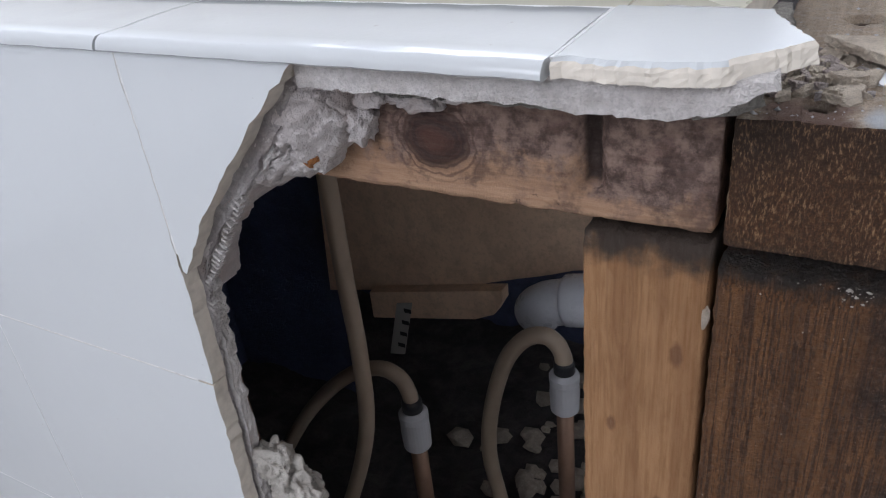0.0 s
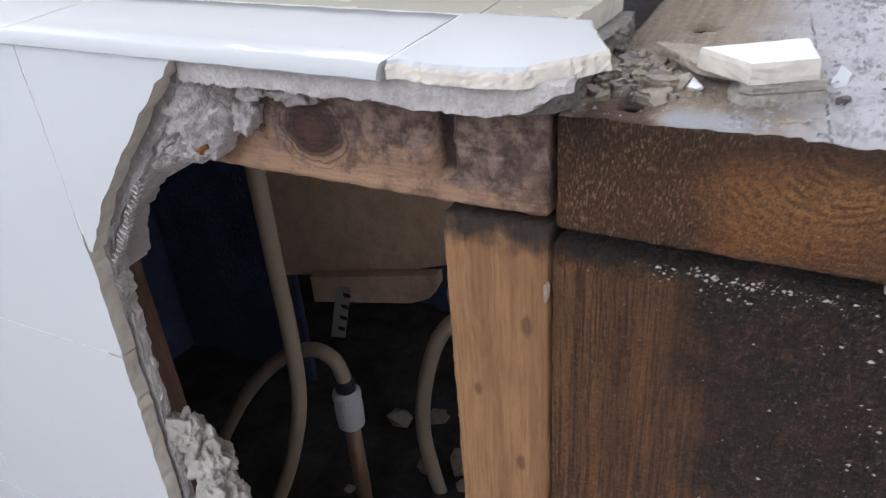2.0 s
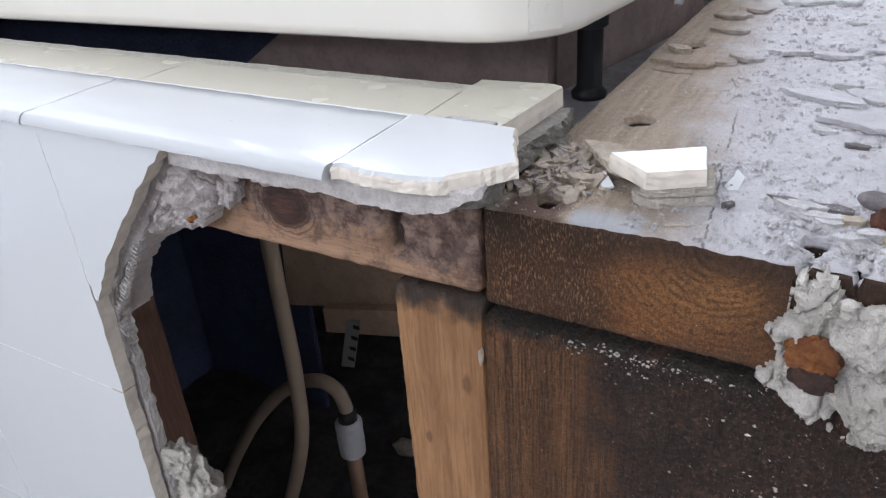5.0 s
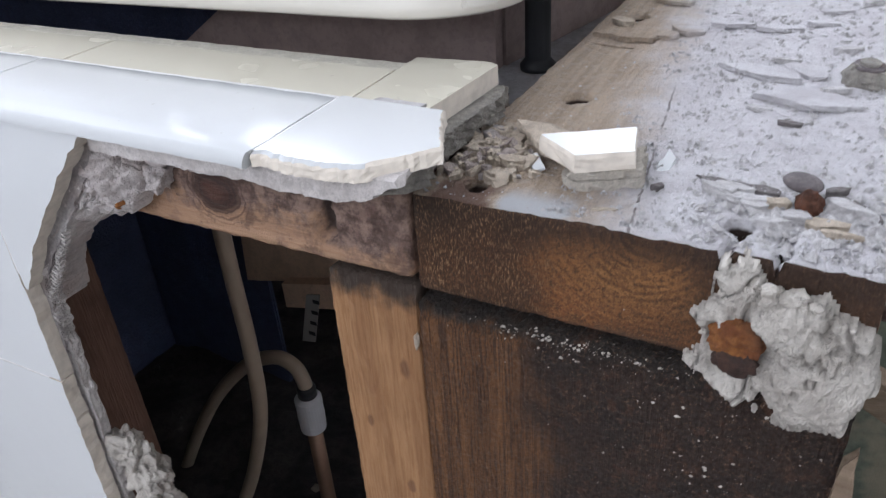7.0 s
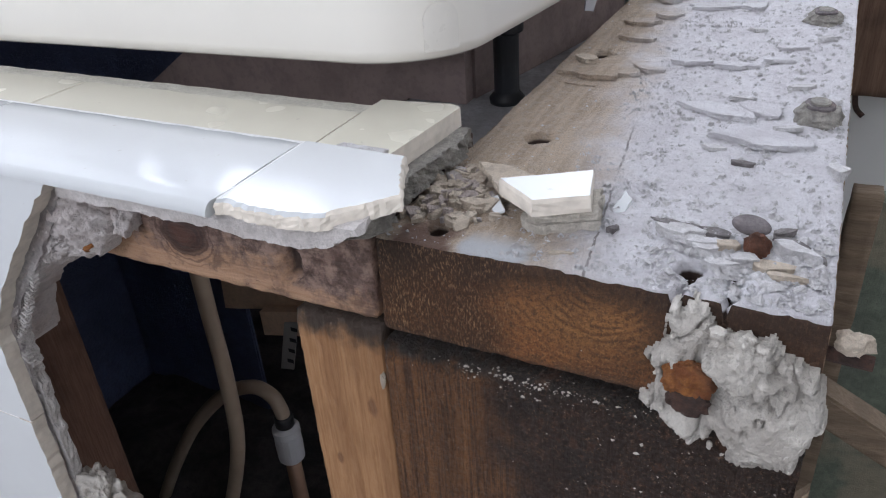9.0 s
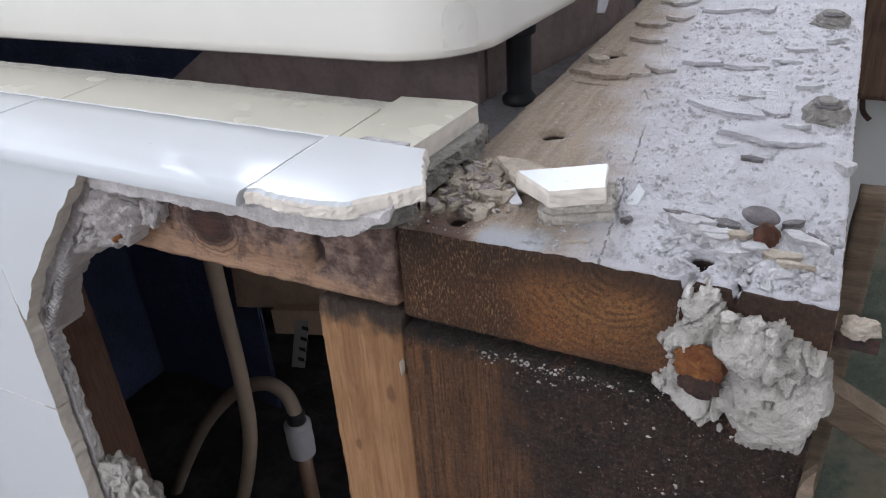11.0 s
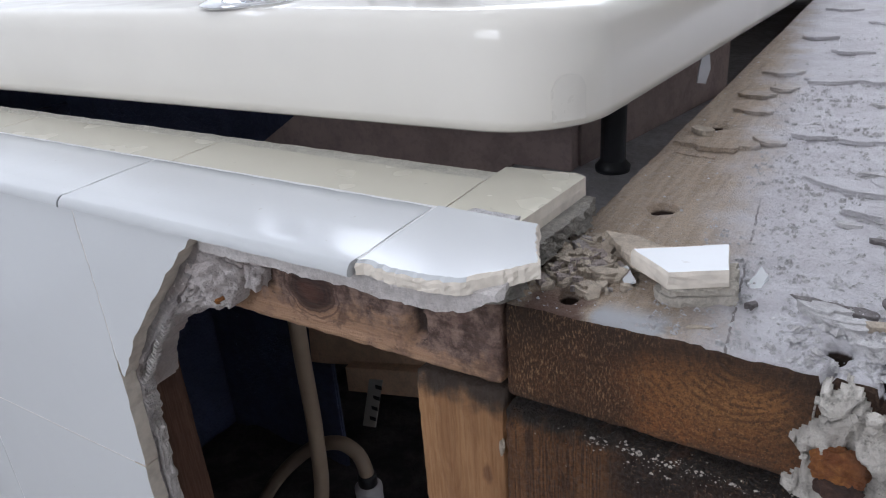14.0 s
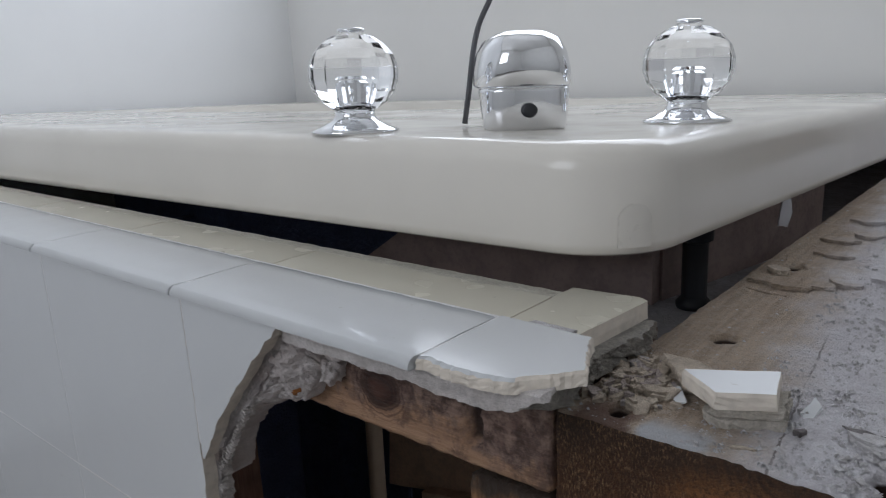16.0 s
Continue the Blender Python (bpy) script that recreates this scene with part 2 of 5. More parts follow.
# wide plank with a black water stain that spreads from its outer side; also darker along its top edge
w = timber("stained_plank_wood", (0.215, 0.096, 0.037), (0.072, 0.029, 0.012), 2, ring_scale=150, stained=0.55, cathedral=14)
w.colour = w.mix(w.step(w.noise(1500, 3, 0.6, w.scaled(1, 1, 0.016)), 0.46, 0.58, 0, 0.85), w.colour, (0.045, 0.018, 0.008))
edge = w.maths("ADD", w.axis(0), w.maths("ADD", w.maths("MULTIPLY", w.maths("SUBTRACT", w.noise(38, 5, 0.65), 0.5), 0.05),
                                         w.maths("MULTIPLY", w.maths("SUBTRACT", w.axis(2), 0.42), 0.16)))
col = w.mix(w.step(edge, 0.036, 0.056, 0, 0.95), w.colour, (0.022, 0.0105, 0.0075))
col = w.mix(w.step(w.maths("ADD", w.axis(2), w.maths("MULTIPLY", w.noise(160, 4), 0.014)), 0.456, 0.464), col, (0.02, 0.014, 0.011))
col = w.mix(w.maths("MULTIPLY", w.step(w.noise(60, 5, 0.7), 0.46, 0.60), w.step(edge, 0.04, 0.06, 0, 0.65)), col, (0.014, 0.0085, 0.007))
col = w.mix(w.maths("MULTIPLY", w.step(w.noise(170, 5, 0.7), 0.54, 0.64), w.step(edge, 0.03, 0.07, 0, 0.65)), col, (0.085, 0.038, 0.022))
# lighter speckles painted in for glints on the wet grit
col = w.mix(w.maths("MULTIPLY", w.step(w.noise(800, 4, 0.75), 0.57, 0.64), w.step(edge, 0.03, 0.06, 0, 0.75)), col, (0.20, 0.125, 0.08))
col = w.mix(w.step(w.noise(330, 2), 0.735, 0.76), col, (0.55, 0.50, 0.43))
w.set(Base_Color=col, Roughness=w.step(w.noise(600, 4), 0.35, 0.65, 0.35, 0.8))
w.bump(w.maths("ADD", w.noise(900, 4, 0.7), w.maths("ADD", w.maths("MULTIPLY", w.noise(120, 5, 0.7), 2.2), w.maths("MULTIPLY", w.noise(1100, 3, 0.6, w.scaled(1, 1, 0.03)), 1.5))), 0.9, 0.0019)
M["plank"] = w.mat

# header: pale lower half, mould and a large knot above
w = timber("header_wood", (0.42, 0.255, 0.160), (0.26, 0.145, 0.085), 0, ring_scale=80, stained=0.3)
mould = w.maths("ADD", w.axis(2), w.maths("ADD", w.maths("MULTIPLY", w.maths("SUBTRACT", w.noise(70, 6, 0.75), 0.5), 0.042),
                                          w.maths("MULTIPLY", w.step(w.axis(0), -0.0425, -0.037), 0.008)))
col = w.mix(w.step(mould, 0.474, 0.4845, 0, 0.92), w.colour, w.mix(w.step(w.noise(160, 6, 0.7), 0.36, 0.64), (0.040, 0.022, 0.020), (0.25, 0.170, 0.140)))
col = w.mix(w.step(w.noise(90, 4, 0.6), 0.52, 0.66, 0, 0.5), col, (0.17, 0.10, 0.08))
col = w.mix(w.step(w.noise(170, 5, 0.7), 0.62, 0.68, 0, 0.8), col, (0.05, 0.028, 0.022))
col = w.mix(w.step(w.noise(48, 5, 0.7), 0.50, 0.62, 0, 0.6), col, (0.055, 0.030, 0.024))
knot = w.ring(-0.089, 0.4845, 0.9, 1.05, 0.006, 120)
col = w.mix(w.step(knot, 0.0080, 0.0125, 0.92, 0), col, (0.030, 0.012, 0.009))
halo = w.maths("MULTIPLY", w.step(w.maths("SINE", w.maths("MULTIPLY", knot, 2600)), 0.1, 0.9), w.step(knot, 0.010, 0.019, 0.75, 0))
col = w.mix(halo, col, (0.06, 0.028, 0.02))
col = w.mix(w.step(knot, 0.0030, 0.0065, 0.7, 0), col, (0.085, 0.035, 0.024))
# shade inside the notch, painted dark so that its depth shows
groove_shade = w.maths("MULTIPLY", w.step(w.maths("ABSOLUTE", w.maths("ADD", w.axis(0), 0.0385)), 0.0018, 0.0034, 0.92, 0), w.step(w.axis(2), 0.4735, 0.476))
col = w.mix(groove_shade, col, (0.022, 0.011, 0.008))
w.set(Base_Color=col, Roughness=0.8)
M["header"] = w.mat

# end grain: year rings round a pith above the board, dark along the top and the near end
w = Nodes("end_grain_wood")
r = w.ring(0.076, 0.500, 0.92, 1.0, 0.0062, 85)
rings = w.maths("SINE", w.maths("MULTIPLY", r, 2300))
base = w.mix(w.step(w.noise(45, 5, 0.6), 0.35, 0.65), (0.115, 0.036, 0.012), (0.27, 0.098, 0.030))
gold = w.step(w.ring(0.076, 0.484, 0.55, 1.0, 0.016, 60), 0.004, 0.024, 0.85, 0)
col = w.mix(gold, base, (0.34, 0.150, 0.050))
heart = w.maths("MULTIPLY", w.step(r, 0.012, 0.040, 1.0, 0.4), w.step(w.noise(130, 4, 0.7), 0.40, 0.58, 0.05, 1))
col = w.mix(w.maths("MULTIPLY", w.step(rings, 0.0, 0.9, 0, 0.75), heart), col, (0.085, 0.032, 0.012))
col = w.mix(w.maths("MULTIPLY", w.step(rings, -0.95, -0.4, 0.45, 0), heart), col, (0.50, 0.235, 0.075))
col = w.mix(w.step(w.noise(95, 5, 0.7), 0.52, 0.68, 0, 0.6), col, (0.085, 0.035, 0.014))
col = w.mix(w.step(w.noise(480, 5, 0.7), 0.48, 0.62, 0, 0.65), col, (0.085, 0.038, 0.016))
col = w.mix(w.step(w.noise(1300, 4, 0.75), 0.53, 0.64, 0, 0.6), col, (0.47, 0.225, 0.085))
col = w.mix(w.step(w.noise(1100, 4, 0.75), 0.40, 0.48, 0.6, 0), col, (0.05, 0.022, 0.011))
low = w.step(w.maths("ADD", w.axis(2), w.maths("MULTIPLY", w.noise(90, 4), 0.012)), 0.472, 0.465)
col = w.mix(w.maths("MULTIPLY", low, 0.3), col, (0.20, 0.15, 0.105))
dark = w.maths("ADD", w.axis(2), w.maths("MULTIPLY", w.maths("SUBTRACT", w.noise(50, 5, 0.6), 0.5), 0.020))
col = w.mix(w.step(dark, 0.484, 0.498, 0, 0.85), col, (0.034, 0.018, 0.012))
side = w.maths("ADD", w.axis(0), w.maths("MULTIPLY", w.maths("SUBTRACT", w.noise(55, 5, 0.6), 0.5), 0.034))
col = w.mix(w.step(side, 0.082, 0.102, 0, 0.8), col, (0.048, 0.024, 0.014))
col = w.mix(w.maths("MULTIPLY", w.step(side, 0.024, 0.006, 0, 0.8), w.step(w.axis(2), 0.478, 0.494)), col, (0.03, 0.018, 0.012))
flecks = w.noise(820, 4, 0.75, w.scaled(1.7, 1, 0.55))
torn = w.step(side, 0.054, 0.034)
col = w.mix(w.maths("MULTIPLY", torn, 0.6), col, (0.070, 0.034, 0.018))
col = w.mix(w.maths("MULTIPLY", w.step(flecks, 0.46, 0.40), w.maths("MULTIPLY", torn, 0.55)), col, (0.060, 0.027, 0.012))
col = w.mix(w.maths("MULTIPLY", w.step(flecks, 0.49, 0.68), w.maths("ADD", 0.12, w.maths("MULTIPLY", w.maths("MULTIPLY", torn, w.step(w.noise(70, 4, 0.6), 0.38, 0.60, 0.2, 1)), 0.85))), col, (0.50, 0.29, 0.145))
w.set(Base_Color=col, Roughness=0.72)
w.bump(w.maths("ADD", w.maths("MULTIPLY", flecks, torn), w.maths("ADD", w.maths("MULTIPLY", w.noise(900, 4, 0.7), 0.7), w.maths("MULTIPLY", w.noise(260, 4), 0.6))), 1.0, 0.0032)
M["end_grain"] = w.mat

# deck top: thinset residue, with bare dusty wood along the tub side
w = Nodes("thinset_residue")
big, mid, fine = w.noise(38, 6, 0.65), w.noise(230, 5, 0.7), w.noise(1300, 3)
col = w.mix(w.step(big, 0.36, 0.62), (0.85, 0.815, 0.85), (0.96, 0.935, 0.97))
col = w.mix(w.step(mid, 0.34, 0.48, 0.16, 0), col, (0.60, 0.555, 0.575))
trowel = w.noise(110, 4, 0.6, w.scaled(0.35, 1, 1))
col = w.mix(w.step(trowel, 0.52, 0.70, 0, 0.15), col, (0.68, 0.63, 0.655))
grit = w.noise(1700, 4, 0.75)
col = w.mix(w.step(grit, 0.34, 0.44, 0.2, 0), col, (0.48, 0.44, 0.455))
col = w.mix(w.step(w.noise(420, 5, 0.75), 0.60, 0.66, 0, 0.65), col, (0.86, 0.845, 0.87))
pits = w.noise(620, 4, 0.75)
col = w.mix(w.step(pits, 0.36, 0.44, 0.22, 0), col, (0.52, 0.48, 0.49))
bare = w.maths("ADD", w.axis(0), w.maths("ADD", w.maths("MULTIPLY", w.maths("SUBTRACT", w.noise(34, 5, 0.6), 0.5), 0.045),
                                         w.maths("MULTIPLY", w.maths("SUBTRACT", w.axis(1), 0.1), 0.10)))
bare = w.step(bare, 0.034, 0.070, 1, 0)
vgrain = w.noise(240, 4, 0.6, w.scaled(1, 0.07, 1))
tan = w.mix(w.step(vgrain, 0.35, 0.7), (0.70, 0.555, 0.42), (0.51, 0.385, 0.28))
tan = w.mix(w.step(mid, 0.45, 0.62, 0, 0.45), tan, (0.74, 0.65, 0.57))
tan = w.mix(w.step(grit, 0.38, 0.52, 0.6, 0), tan, (0.32, 0.25, 0.20))
col = w.mix(bare, col, tan)
# whitish smear at the front; the window's sheen on it is in this colour
smear = w.ring(0.041, 0.0, 1.0, 0.0, 0.012, 90)
near = w.maths("MULTIPLY", w.step(smear, 0.008, 0.014, 1, 0), w.step(w.axis(1), 0.006, 0.018, 1, 0))
col = w.mix(w.maths("MULTIPLY", near, 0.9), col, (0.74, 0.76, 0.80))
red = w.maths("MULTIPLY", w.step(w.ring(0.016, 0.0, 1.0, 0.0, 0.01, 130), 0.008, 0.013, 1, 0), w.step(w.axis(1), 0.008, 0.024, 1, 0))
col = w.mix(w.maths("MULTIPLY", red, 0.8), col, (0.13, 0.05, 0.035))
crack = w.maths("ABSOLUTE", w.maths("SUBTRACT", w.axis(0), w.maths("ADD", 0.0735, w.maths("MULTIPLY", w.maths("ADD", w.axis(1), w.maths("MULTIPLY", w.noise(150, 3), 0.02)), -0.118))))
col = w.mix(w.maths("MULTIPLY", w.step(crack, 0.0002, 0.0006, 0.7, 0), w.maths("MULTIPLY", w.step(w.axis(1), 0.10, 0.13, 1, 0), w.step(w.noise(45, 3), 0.42, 0.55))), col, (0.10, 0.07, 0.06))
# dark bare wood by depth, with the shade in holes and splits painted in
col = w.mix(w.step(w.axis(2), 0.4964, 0.4978, 1, 0), col, (0.045, 0.022, 0.014))
w.set(Base_Color=col, Roughness=0.92)
w.bump(w.maths("ADD", w.maths("MULTIPLY", pits, 0.7), w.maths("ADD", w.maths("MULTIPLY", mid, 0.8), w.maths("MULTIPLY", grit, 0.5))), 1.0, 0.0046)
M["residue"] = w.mat

w = timber("board_side_wood", (0.40, 0.27, 0.17), (0.22, 0.13, 0.075), 1)
M["board"] = w.mat
w = timber("plain_framing_wood", (0.25, 0.185, 0.13), (0.14, 0.095, 0.062), 0)
M["batten"] = w.mat
w = timber("brown_block_wood", (0.20, 0.12, 0.08), (0.11, 0.06, 0.04), 2)
M["brown_wood"] = w.mat

# ---- mesh helpers ----


def mesh_of(name, verts, faces, mats, index=None, smooth=False):
    me = bpy.data.meshes.new(name)
    me.from_pydata([tuple(map(float, v)) for v in verts], [], [tuple(map(int, f)) for f in faces])
    for m in mats if isinstance(mats, (list, tuple)) else [mats]:
        me.materials.append(m)
    if index is not None:
        me.polygons.foreach_set("material_index", np.asarray(index, dtype=np.int32))
    me.polygons.foreach_set("use_smooth", [k == 0 for k in index] if smooth == "face" else [smooth] * len(me.polygons))
    me.validate()
    me.update()
    bm = bmesh.new()
    bm.from_mesh(me)
    bmesh.ops.recalc_face_normals(bm, faces=bm.faces)
    if smooth == "face":
        for e in bm.edges:
            e.smooth = len({f.material_index for f in e.link_faces}) == 1
    bm.to_mesh(me)
    bm.free()
    return me


def thing(name, label, category, at=(0, 0, 0), kind="", group="", m=None):
    """An Empty at the base of a thing."""
    ob = new(name)
    ob.empty_display_size = 0.02
    ob.matrix_basis = m if m is not None else Matrix.Translation(at)
    return tagged(ob, label, category, group, kind)


def world_of(ob):
    above = world_of(ob.parent) @ ob.matrix_parent_inverse if ob.parent else Matrix.Identity(4)
    return above @ ob.matrix_basis


def part(name, shape, material, parent=None, label="", smooth=False):
    """Links a (verts, faces[, index]) shape or a bmesh as one mesh object under a thing; its coordinates are the world's."""
    if isinstance(shape, bmesh.types.BMesh):
        me = bpy.data.meshes.new(name)
        bmesh.ops.recalc_face_normals(shape, faces=shape.faces)
        for f in shape.faces:
            f.smooth = smooth
        shape.to_mesh(me)
        shape.free()
        for m in material if isinstance(material, list) else [material]:
            me.materials.append(m)
    else:
        me = mesh_of(name, shape[0], shape[1], material, shape[2] if len(shape) > 2 else None, smooth)
    ob = new(name, me)
    if parent:
        ob.parent = parent
        ob.matrix_parent_inverse = world_of(parent).inverted()
    if label:
        ob["label"] = label
    return ob


def local_part(name, shape, material, parent, label="", smooth=False):
    """As part(), with coordinates in the parent's own frame."""
    ob = part(name, shape, material, None, label, smooth)
    ob.parent = parent
    return ob


def box(x0, x1, y0, y1, z0, z1, bevel=0.0, segments=2):
    bm = bmesh.new()
    bmesh.ops.create_cube(bm, size=1)
    for v in bm.verts:
        v.co = Vector(((x0 + x1) / 2 + v.co.x * (x1 - x0), (y0 + y1) / 2 + v.co.y * (y1 - y0), (z0 + z1) / 2 + v.co.z * (z1 - z0)))
    if bevel:
        bmesh.ops.bevel(bm, geom=bm.edges[:], offset=bevel, segments=segments, affect="EDGES")
    return bm


def rough_board(x0, x1, y0, y1, z0, z1, cell, amount, seed, faces_mats=None, dents=None):
    """A sawn board as a closed grid of cells with rounded, worn edges. faces_mats: material index by (axis, side)."""
    lo, hi = np.array([x0, y0, z0]), np.array([x1, y1, z1])
    n = np.maximum(2, np.ceil((hi - lo) / np.array(cell)).astype(int))
    verts, faces, index, seen = [], [], [], {}

    def vid(i, j, k):
        key = (i, j, k)
        if key not in seen:
            seen[key] = len(verts)
            verts.append(lo + (hi - lo) * np.array([i, j, k]) / n)
        return seen[key]

    for a in range(3):
        b, c = (a + 1) % 3, (a + 2) % 3
        for side in (0, 1):
            for p in range(n[b]):
                for q in range(n[c]):
                    quad = []
                    for dp, dq in ((0, 0), (1, 0), (1, 1), (0, 1)):
                        ijk = [0, 0, 0]
                        ijk[a], ijk[b], ijk[c] = side * n[a], p + dp, q + dq
                        quad.append(vid(*ijk))
                    faces.append(quad if side else quad[::-1])
                    index.append((faces_mats or {}).get((a, side), 0))
    v = np.array(verts)
    centre, half = (lo + hi) / 2, (hi - lo) / 2
    rad = 0.0009
    q = np.clip(v, lo + rad, hi - rad)
    d = v - q
    length = np.linalg.norm(d, axis=1, keepdims=True)
    v = np.where(length > rad * 1.01, q + d / np.maximum(length, 1e-9) * rad, v)
    for axis in range(3):
        v[:, axis] += amount * (0.4 * fbm(v, 60, 2, seed + 11 * axis) + 0.7 * fbm(v, 420, 3, seed + 5 + 11 * axis, 0.6))
    if dents is not None:
        v = dents(v)
    return v, faces, index


def ragged(points, step, jitter, seed, closed=True, keep=()):
    """An outline cut into short steps with irregular teeth; sides listed in keep stay straight."""
    rng = np.random.RandomState(seed)
    out = []
    count = len(points) if closed else len(points) - 1
    for i in range(count):
        a, b = np.array(points[i], float), np.array(points[(i + 1) % len(points)], float)
        length = np.linalg.norm(b - a)
        k = 1 if i in keep else max(1, int(length / step))
        normal = np.array([-(b - a)[1], (b - a)[0]]) / max(length, 1e-9)
        for j in range(k):
            p = a + (b - a) * (j + (0 if j == 0 else rng.uniform(-0.3, 0.3))) / k
            if j and i not in keep:
                p = p + normal * rng.uniform(-1, 1) * jitter
            out.append(tuple(p))
    if not closed:
        out.append(tuple(points[-1]))
    return out


def slab(outline, d0, d1, place, layers=3, jitter=0.001, seed=0, top_lip=0.0):
    """A broken plate: an outline, carried from depth d0 (the finished face) to d1, with a rough edge. place(u, v, d) gives the point.
    Faces: index 0 on the finished face, 1 on the edge and the back."""
    rng = np.random.RandomState(seed)
    n = len(outline)
    c = np.mean(outline, axis=0)
    verts, faces, index = [], [], []
    for k in range(layers + 1):
        d = d0 + (d1 - d0) * k / layers
        for (u, v) in outline:
            du, dv = (rng.uniform(-1, 1, 2) * jitter) if k else (0, 0)
            if k == 0 and top_lip:
                w = np.array([u, v]) - c
                w = w / max(np.linalg.norm(w), 1e-9)
                verts.append(place(u - w[0] * top_lip, v - w[1] * top_lip, d))
            else:
                verts.append(place(u + du, v + dv, d + (rng.uniform(-0.2, 0.2) * (d1 - d0) / layers if 0 < k < layers else 0)))
    faces.append(list(range(n)))
    index.append(0)
    for k in range(layers):
        for i in range(n):
            j = (i + 1) % n
            faces.append([k * n + i, k * n + j, (k + 1) * n + j, (k + 1) * n + i])
            index.append(1)
    faces.append([layers * n + i for i in range(n)][::-1])
    index.append(1)
    return verts, faces, index


def tube(points, radius, sides=14, closed_ends=True):
    """A round pipe along a smooth line through the points."""
    p = [Vector(q) for q in points]
    line = []
    for i in range(len(p) - 1):
        a, b, c, d = p[max(i - 1, 0)], p[i], p[i + 1], p[min(i + 2, len(p) - 1)]
        for s in range(8):
            t = s / 8
            line.append(0.5 * ((2 * b) + (c - a) * t + (2 * a - 5 * b + 4 * c - d) * t * t + (3 * b - a - 3 * c + d) * t ** 3))
    line.append(p[-1])
    verts, faces = [], []
    side = None
    for i, q in enumerate(line):
        way = (line[min(i + 1, len(line) - 1)] - line[max(i - 1, 0)]).normalized()
        if side is None:
            side = way.orthogonal().normalized()
        side = (side - way * side.dot(way)).normalized()
        other = way.cross(side)
        rr = radius(i / (len(line) - 1)) if callable(radius) else radius
        for k in range(sides):
            a = 2 * math.pi * k / sides
            verts.append(q + side * math.cos(a) * rr + other * math.sin(a) * rr)
    n = len(line)
    for i in range(n - 1):
        for k in range(sides):
            j = (k + 1) % sides
            faces.append([i * sides + k, i * sides + j, (i + 1) * sides + j, (i + 1) * sides + k])
    if closed_ends:
        faces.append(list(range(sides))[::-1])
        faces.append([(n - 1) * sides + k for k in range(sides)])
    return verts, faces


def turned(profile, sides=32, place=lambda x, y, z: (x, y, z)):
    """A turned shape from (radius, height) pairs."""
    verts, faces = [], []
    for r, z in profile:
        for k in range(sides):
            a = 2 * math.pi * k / sides
            verts.append(place(r * math.cos(a), r * math.sin(a), z))
    n = len(profile)
    for i in range(n - 1):
        for k in range(sides):
            j = (k + 1) % sides
            faces.append([i * sides + k, i * sides + j, (i + 1) * sides + j, (i + 1) * sides + k])
    faces.append(list(range(sides))[::-1])
    faces.append([(n - 1) * sides + k for k in range(sides)])
    return verts, faces


def boulder(centre, size, amount, seed, level=3, scale=None):
    """An irregular lump."""
    bm = bmesh.new()
    bmesh.ops.create_icosphere(bm, subdivisions=level, radius=1)
    v = np.array([x.co[:] for x in bm.verts])
    s = scale or 1.6
    r = 1 + amount * fbm(v + seed * 3.1, s, 4, seed, 0.55)
    v = v * r[:, None] * np.array(size) + np.array(centre)
    for x, q in zip(bm.verts, v):
        x.co = Vector(q)
    return bm


# ---- room ----


def wall_panel(name, label, bm, mat="plaster"):
    return tagged(part(name, bm, M[mat]), label, "wall", kind="structure")




def pierced(win, y0, y1):
    """A wall with a window opening through it."""
    bm = box(WEST - 0.1, win[0], y0, y1, LOW, CEIL)
    for x0, x1, z0, z1 in ((win[1], EAST + 0.1, LOW, CEIL), (win[0], win[1], LOW, win[2]), (win[0], win[1], win[3], CEIL)):
        piece = box(x0, x1, y0, y1, z0, z1)
        me = bpy.data.meshes.new("piece")
        piece.to_mesh(me)
        piece.free()
        bm.from_mesh(me)
    return bm


wall_panel("wall_north", "cream painted plaster wall behind the bathtub", pierced(WIN_N, NORTH, NORTH + 0.12))
wall_panel("wall_south", "painted wall with an added opening for fill light", pierced(FILL_S, SOUTH - 0.12, SOUTH))
wall_panel("wall_west", "white painted plaster wall at the tub's end", box(WEST - 0.1, WEST, SOUTH, NORTH, LOW, CEIL), "white_wall")
wall_panel("wall_east", "plain painted wall", box(EAST, EAST + 0.1, SOUTH, NORTH, LOW, CEIL))
tagged(part("ceiling", box(WEST - 0.1, EAST + 0.1, SOUTH - 0.12, NORTH + 0.1, CEIL, CEIL + 0.1), M["plaster"]), "plain white ceiling", "ceiling", kind="structure")
tagged(part("floor", box(WEST - 0.1, EAST + 0.1, SOUTH - 0.12, NORTH + 0.12, LOW - 0.1, LOW), M["floor"]), "dusty concrete floor", "floor", kind="structure")


def window(name, win, y):
    t = thing(name, "white framed unseen window opening holding an area lamp", "window", (win[0], y, win[2]), kind="structure")
    for x0, x1, z0, z1 in ((win[0], win[0] + 0.05, win[2], win[3]), (win[1] - 0.05, win[1], win[2], win[3]),
                           (win[0] + 0.05, win[1] - 0.05, win[2], win[2] + 0.05), (win[0] + 0.05, win[1] - 0.05, win[3] - 0.05, win[3])):
        part("window_frame", box(x0, x1, y, y + 0.04, z0, z1, 0.004), M["frame_paint"], t)


window("window_1", WIN_N, NORTH + 0.004)
# frame of the added fill opening, out of view
window("south_fill_frame", FILL_S, SOUTH - 0.044)

# ---- framing of the tub surround ----
DECK = 0.5

HOLES = ((0.024, 0.097, 0.0055), (0.016, 0.219, 0.006), (0.101, 0.015, 0.0045), (0.018, 0.013, 0.004))


